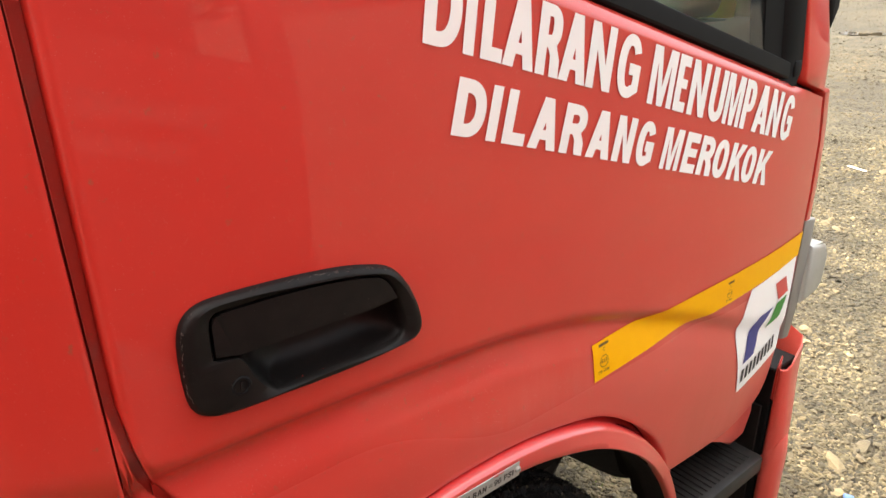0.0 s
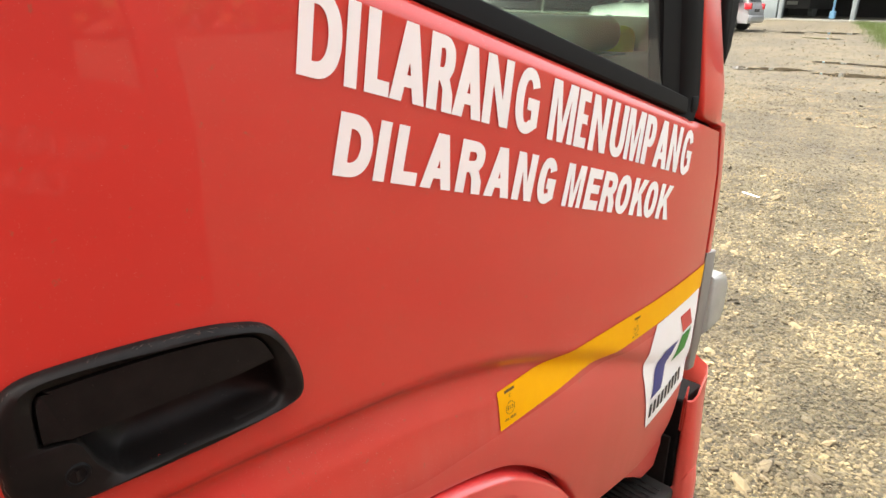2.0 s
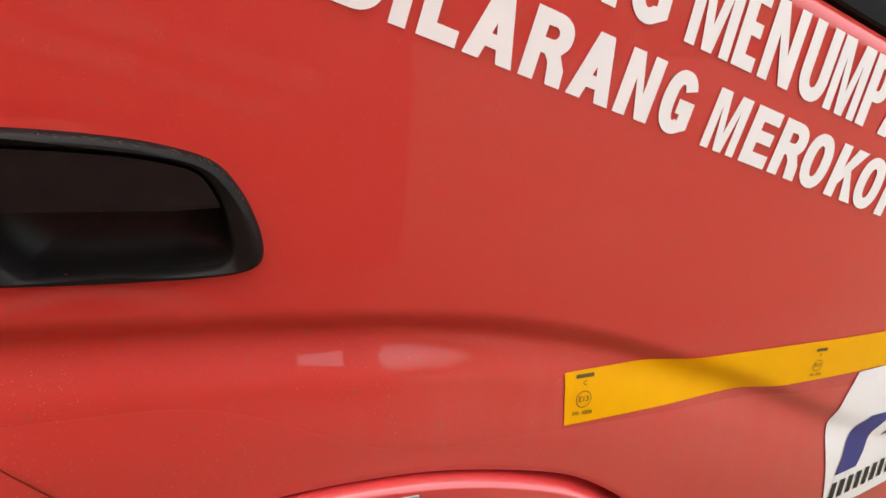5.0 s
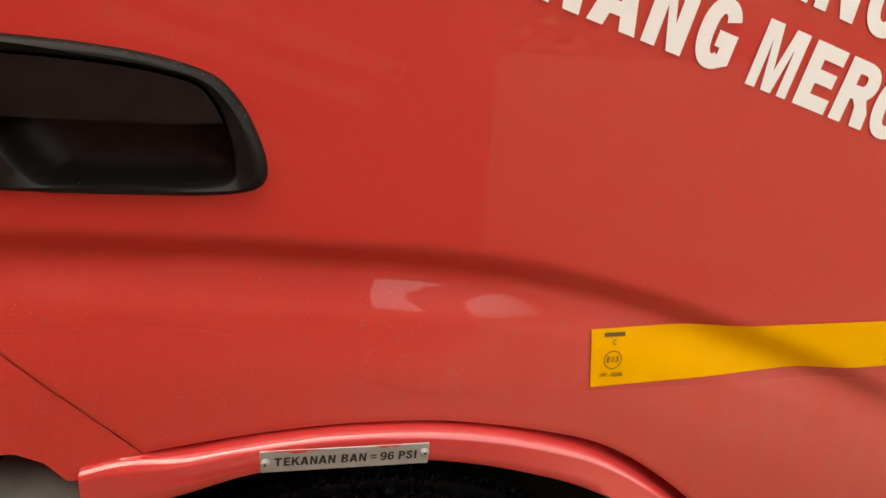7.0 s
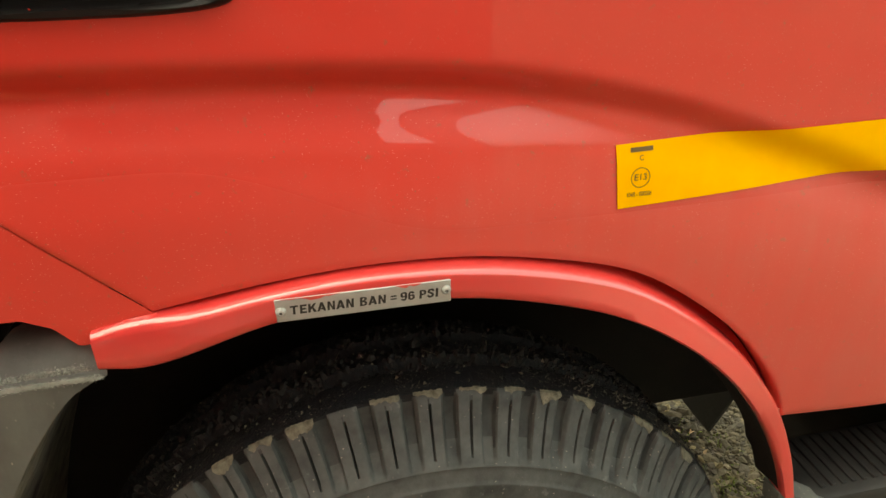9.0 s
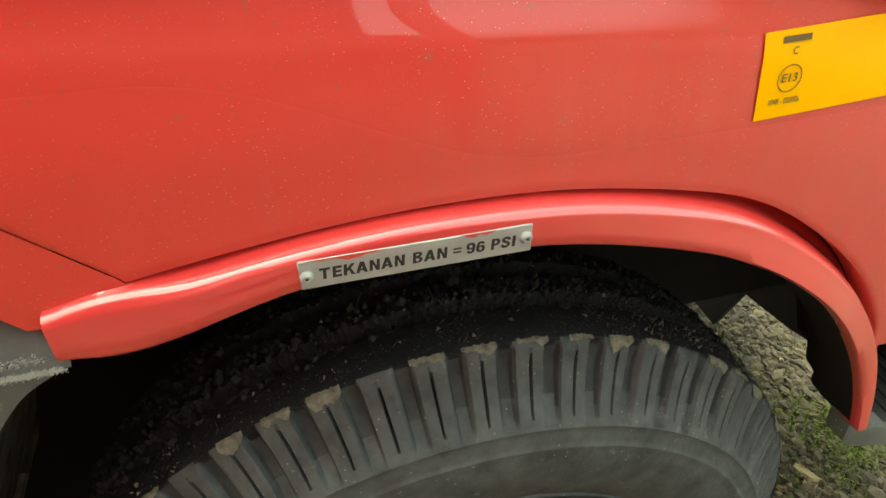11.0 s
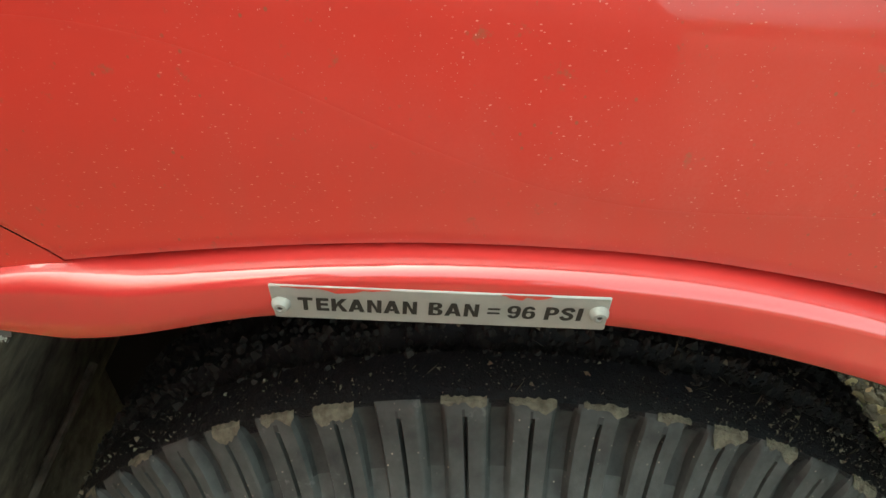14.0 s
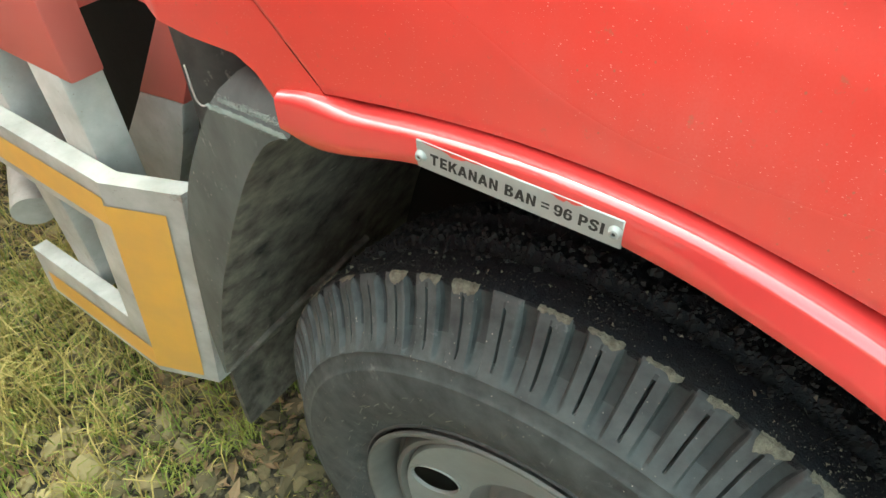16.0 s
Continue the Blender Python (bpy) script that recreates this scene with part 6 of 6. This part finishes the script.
grass("moss", 90, lambda r: (r.gauss(-0.33, 0.05), r.gauss(1.05, 0.06)), 0.022, "bright green moss on the gravel under the bumper", 36, 0.016, 24).data.materials[0] = M_MOSS

trash = part("litter", box(-0.075, -0.013, 0, 0.075, 0.013, 0.006, 0.002), M_GUARD, None, "flat piece of white litter on the gravel")
trash.location, trash.rotation_euler = (-1.42, 5.02, 0.105), (0, 0.05, -0.25)
tagged(trash, category="litter")

scrap = part("litter", box(-0.016, -0.010, 0, 0.016, 0.010, 0.012, 0.004), mat("blue plastic", (0.05, 0.12, 0.30), 0.5, color2=(0.09, 0.16, 0.32), scale=60), None, "crumpled scrap of blue plastic on the gravel")
scrap.location, scrap.rotation_euler = (-0.037, 1.627, ground_z(-0.037, 1.627) + 0.004), (0.1, 0.1, 0.5)
tagged(scrap, category="litter")

# ---- puddles ----
def puddle(cx, cy, rx, ry, seed):
    rr = random.Random(seed)
    ph = [rr.uniform(0, 6) for _ in range(4)]
    bm = bmesh.new()
    vs = []
    for k in range(48):
        a = k / 48 * math.tau
        f = 1 + 0.25 * math.sin(2 * a + ph[0]) + 0.18 * math.sin(5 * a + ph[1]) + 0.12 * math.sin(9 * a + ph[2])
        x, y = cx + rx * f * math.cos(a), cy + ry * f * math.sin(a)
        vs.append(bm.verts.new((x, y, ground_z(cx, cy) + 0.021 * (y - cy) + 0.012)))
    bm.faces.new(vs)
    tagged(part("puddle", bm, M_WATER, None, "shallow muddy puddle in the gravel", smooth=False), category="puddle", group="puddles in the yard", kind="structure")


for p in ((-5.4, 14.6, 0.28, 0.25), (-4.75, 14.9, 0.5, 0.30), (-3.3, 14.8, 0.75, 0.32), (-4.3, 17.1, 0.45, 0.22), (-3.2, 17.0, 0.5, 0.25), (-9.2, 28.6, 0.5, 0.5), (-7.8, 29.3, 0.6, 0.7), (-7.3, 25.8, 0.5, 0.25)):
    puddle(*p, int(abs(p[0] * 100)))

# ---- shed at the end of the yard ----
# Concrete, wall, interior and lime colours are lowered for shade under the roof.
M_CONC = mat("pale concrete", (0.13, 0.13, 0.118), 0.85, color2=(0.095, 0.095, 0.082), scale=1.5, amount=0.7, grain=0.2, grain_scale=12, bump=0.02)
M_WALL = mat("pale blue-grey wall paint", (0.13, 0.155, 0.165), 0.7, color2=(0.10, 0.12, 0.13), scale=1.2, amount=0.6)
M_SHED_SHADE = mat("shed interior with shade in the colour", (0.010, 0.010, 0.010), 0.9, color2=(0.022, 0.021, 0.018), scale=1.0)
M_LIME = mat("yellow-green truck paint", (0.14, 0.18, 0.03), 0.5, color2=(0.10, 0.13, 0.025), scale=2)
M_SKYBLUE = mat("light blue paint", (0.25, 0.52, 0.75), 0.5, color2=(0.2, 0.42, 0.6), scale=3)
M_ROOF = mat("weathered metal roof", (0.30, 0.30, 0.29), 0.6, metal=0.3, color2=(0.2, 0.17, 0.14), scale=0.8)
GZ = 0.84
shed = thing("shed", "open-fronted pale shed with pillars and a dark interior", "shed", at=(0, 0, GZ))
part("floor_slab", box(-60, 40.3, -0.3, -4, 60, 0.05, 0.02), M_CONC, shed)
part("back_wall", box(-60, 52, 0, -4, 52.3, 5.5), M_SHED_SHADE, shed)
rows = [[(x, 39.4, 4.6) for x in (-60, -4)], [(x, 52.3, 6.0) for x in (-60, -4)], [(x, 52.3, 6.15) for x in (-60, -4)], [(x, 39.4, 4.75) for x in (-60, -4)]]
part("roof", grid(rows, close_v=True), M_ROOF, shed, smooth=False)
for x in (-46, -38, -30, -22, -14.0, -10.4, -5.0):
    part("pillar", box(x - 0.11, 40.35, 0.03, x + 0.11, 40.6, 4.75, 0.02), M_WALL if x > -20 else M_CONC, shed, "pale painted pillar")
part("low_wall", box(-22, 40.4, 0.03, -14.2, 40.6, 1.1, 0.02), M_WALL, shed, "pale blue-grey low wall")
for k in range(26):
    part("grille_bar", box(-22 + k * 0.3, 40.48, 1.1, -21.97 + k * 0.3, 40.51, 2.1), M_CONC, shed)
part("top_rail", box(-22, 40.46, 2.08, -14.2, 40.53, 2.14), M_CONC, shed)
for x in (-24.5, -20.5, -17.2):
    part("inner_pillar", box(x - 0.09, 43.0, 0.03, x + 0.09, 43.2, 4.9), M_CONC, shed, "grey steel post")
for z in (3.5, 4.25):
    part("truss_chord", box(-34, 41.0, z, -13.5, 41.12, z + 0.09), M_CONC, shed)
for k in range(26):
    x = -34 + k * 0.8
    part("truss_web", tube([(x, 41.06, 3.55), (x + 0.4, 41.06, 4.28)], 0.035, 6), M_CONC, shed)
    part("truss_web", tube([(x + 0.4, 41.06, 4.28), (x + 0.8, 41.06, 3.55)], 0.035, 6), M_CONC, shed)
pole = part("pole", tube([(0, 0, 0), (0, 0, 4.2)], 0.06, 12), M_SKYBLUE, None, "light blue steel pole with a block foot in the shed")
pole.location = (-12.55, 44.5, GZ + 0.05)
tagged(pole, category="pole")
part("pole_foot", box(-0.14, -0.14, 0, 0.14, 0.14, 0.42, 0.03), M_SKYBLUE, pole)
lt = thing("truck", "yellow-green truck parked inside the dark shed", "truck", at=(-15.2, 46.5, GZ + 0.05))
part("tailboard", box(-1.1, -1.0, 1.15, 1.1, 4, 2.6, 0.05), M_LIME, lt)
part("chassis", box(-1.0, -0.9, 0.5, 1.0, 4, 1.1, 0.03), M_SHED_SHADE, lt)
part("plate_bar", box(-0.3, -1.02, 0.72, 0.3, -0.93, 0.92), M_CONC, lt)
for sx in (-0.85, 0.85):
    part("wheel", lathe([(-0.13, 0.01), (-0.13, 0.45), (0.13, 0.45), (0.13, 0.01)], 28, (sx, 0.2, 0.45)), M_TYRE, lt)

# ---- parked cars ----
M_CARW = mat("white car paint", (0.75, 0.75, 0.74), 0.3, coat=0.6)
M_CARS = mat("silver car paint", (0.24, 0.25, 0.26), 0.3, metal=0.4, coat=0.6)
M_CARR = mat("dark red car paint", (0.20, 0.005, 0.016), 0.3, coat=0.25, spec=0.3)
M_CARGLASS = mat("dark car glass", (0.012, 0.014, 0.016), 0.15, spec=0.25)
M_TAIL = mat("red tail lamp", (0.55, 0.02, 0.03), 0.2, coat=0.5)


def car(name, paint, label, x, y, turn, length=4.2, width=1.70, height=1.68):
    """A small estate: nose along +y, tail at y = 0 of its own frame."""
    g = ground_z(x, y)
    c = thing(name, label, "car", "parked cars", at=(x, y, g))
    c.rotation_euler = (0, 0, radians(turn))
    hw = width / 2
    side = [(0.02, 0.30), (0.0, 0.55), (0.03, 0.95), (0.10, 1.05), (0.28, height - 0.12), (0.42, height), (2.2, height), (3.0, 1.06), (length - 0.15, 0.92), (length, 0.62), (length - 0.05, 0.28)]
    rows = []
    for s, inset in ((-1, 0.14), (-1, 0.03), (-1, 0.0), (1, 0.0), (1, 0.03), (1, 0.14)):
        row = []
        for yy, zz in side:
            tum = 0.20 * max(0.0, zz - 0.95)
            w = hw - tum - (inset if zz > 1.0 or inset < 0.1 else inset * 0.5)
            row.append((s * w, yy + (inset * 0.3 if yy < 1 else -inset * 0.3), zz - (inset * 0.35 if zz > 1.2 else 0)))
        rows.append(row)
    bm = grid(rows, close_u=True)
    bm.verts.ensure_lookup_table()
    n = len(side)
    bm.faces.new(bm.verts[0:n])
    bm.faces.new(bm.verts[len(bm.verts) - n:])
    part("body", bm, paint, c, angle=45)
    tw = lambda z: hw - 0.20 * max(0.0, z - 0.95) + 0.004
    for s in (-1, 1):
        for a, b, a2, b2 in ((0.30, 0.98, 0.46, 1.02), (1.04, 1.98, 1.08, 1.96), (2.04, 2.86, 2.02, 2.16)):
            part("side_window", grid([[(s * tw(1.06), a, 1.06), (s * tw(1.06), b, 1.06)], [(s * tw(height - 0.14), a2, height - 0.14), (s * tw(height - 0.14), b2, height - 0.14)]]), M_CARGLASS, c, smooth=False)
        part("tail_lamp", box(s * hw - s * 0.22, -0.012, 0.82, s * hw + s * 0.006, 0.22, 1.04, 0.02), M_TAIL, c, "red tail lamp")
        for yy in (0.75, 3.35):
            w = part("wheel", lathe([(-0.10, 0.02), (-0.10, 0.30), (-0.07, 0.32), (0.07, 0.32), (0.10, 0.30), (0.10, 0.22)], 32, (s * (hw - 0.09), yy, 0.32)), M_TYRE, c)
            part("hub", lathe([(s * 0.108, 0.01), (s * 0.105, 0.20), (s * 0.08, 0.22)], 24, (s * (hw - 0.09), yy, 0.32)), M_CARS, w)
    part("rear_window", grid([[(-0.60, 0.10, 1.10), (0.60, 0.10, 1.10)], [(-0.52, 0.262, height - 0.16), (0.52, 0.262, height - 0.16)]]), M_CARGLASS, c, smooth=False)
    part("rear_bumper", box(-hw + 0.06, -0.07, 0.34, hw - 0.06, 0.10, 0.60, 0.05, 3), paint, c)
    part("plate_bar", box(-0.25, -0.012, 0.72, 0.25, 0.01, 0.83), M_INK, c)
    return c


car("car", M_CARS, "silver estate car parked on the gravel", -10.65, 28.5, 93)
car("car", M_CARR, "dark red hatchback parked beside the silver car", -11.0, 26.3, 93)
car("car", M_CARW, "white estate car parked at the row's end", -10.85, 24.3, 93)



def verge(r):
    y = 22 + 18 * r.random()
    return -4.0 - (y - 21) * 0.315 + r.random() ** 1.5 * 4.5, y


grass("grass", 1500, verge, 0.22, "green grass verge beside the yard", 21, 0.2, 26).data.materials[0] = M_VERGE


def sky_block_trees(name, x, y0, y1, h, seed, label):
    """An unseen far row of trees, added to block low sky and close the yard: clumps of leaves in an uneven band."""
    rr = random.Random(seed)
    vs, fs = [], []
    for _ in range(5200):
        y = rr.uniform(y0, y1)
        top = h * (0.78 + 0.22 * noise.noise((y * 0.21, 1.7, seed)) + 0.10 * noise.noise((y * 0.9, 4.1, seed)))
        c = Vector((x + rr.gauss(0, 0.8), y, GZ * 0.4 + top * rr.random() ** 0.8))
        e = rr.uniform(0.25, 0.6)
        q = len(vs)
        vs += [c + Vector((rr.uniform(-1, 1), rr.uniform(-1, 1), rr.uniform(-1, 1))) * e for _ in range(4)]
        fs += [(q, q + 1, q + 2), (q, q + 2, q + 3), (q, q + 3, q + 1), (q + 1, q + 3, q + 2)]
    me = bpy.data.meshes.new(name)
    me.from_pydata(vs, [], fs)
    tagged(part(name, me, M_VERGE, None, label, smooth=False), category="trees", kind="stuff")


sky_block_trees("sky_block_trees", 26.0, -30.0, 48.0, 3.4, 3, "unseen dark green tree row added to block low sky and close the yard")
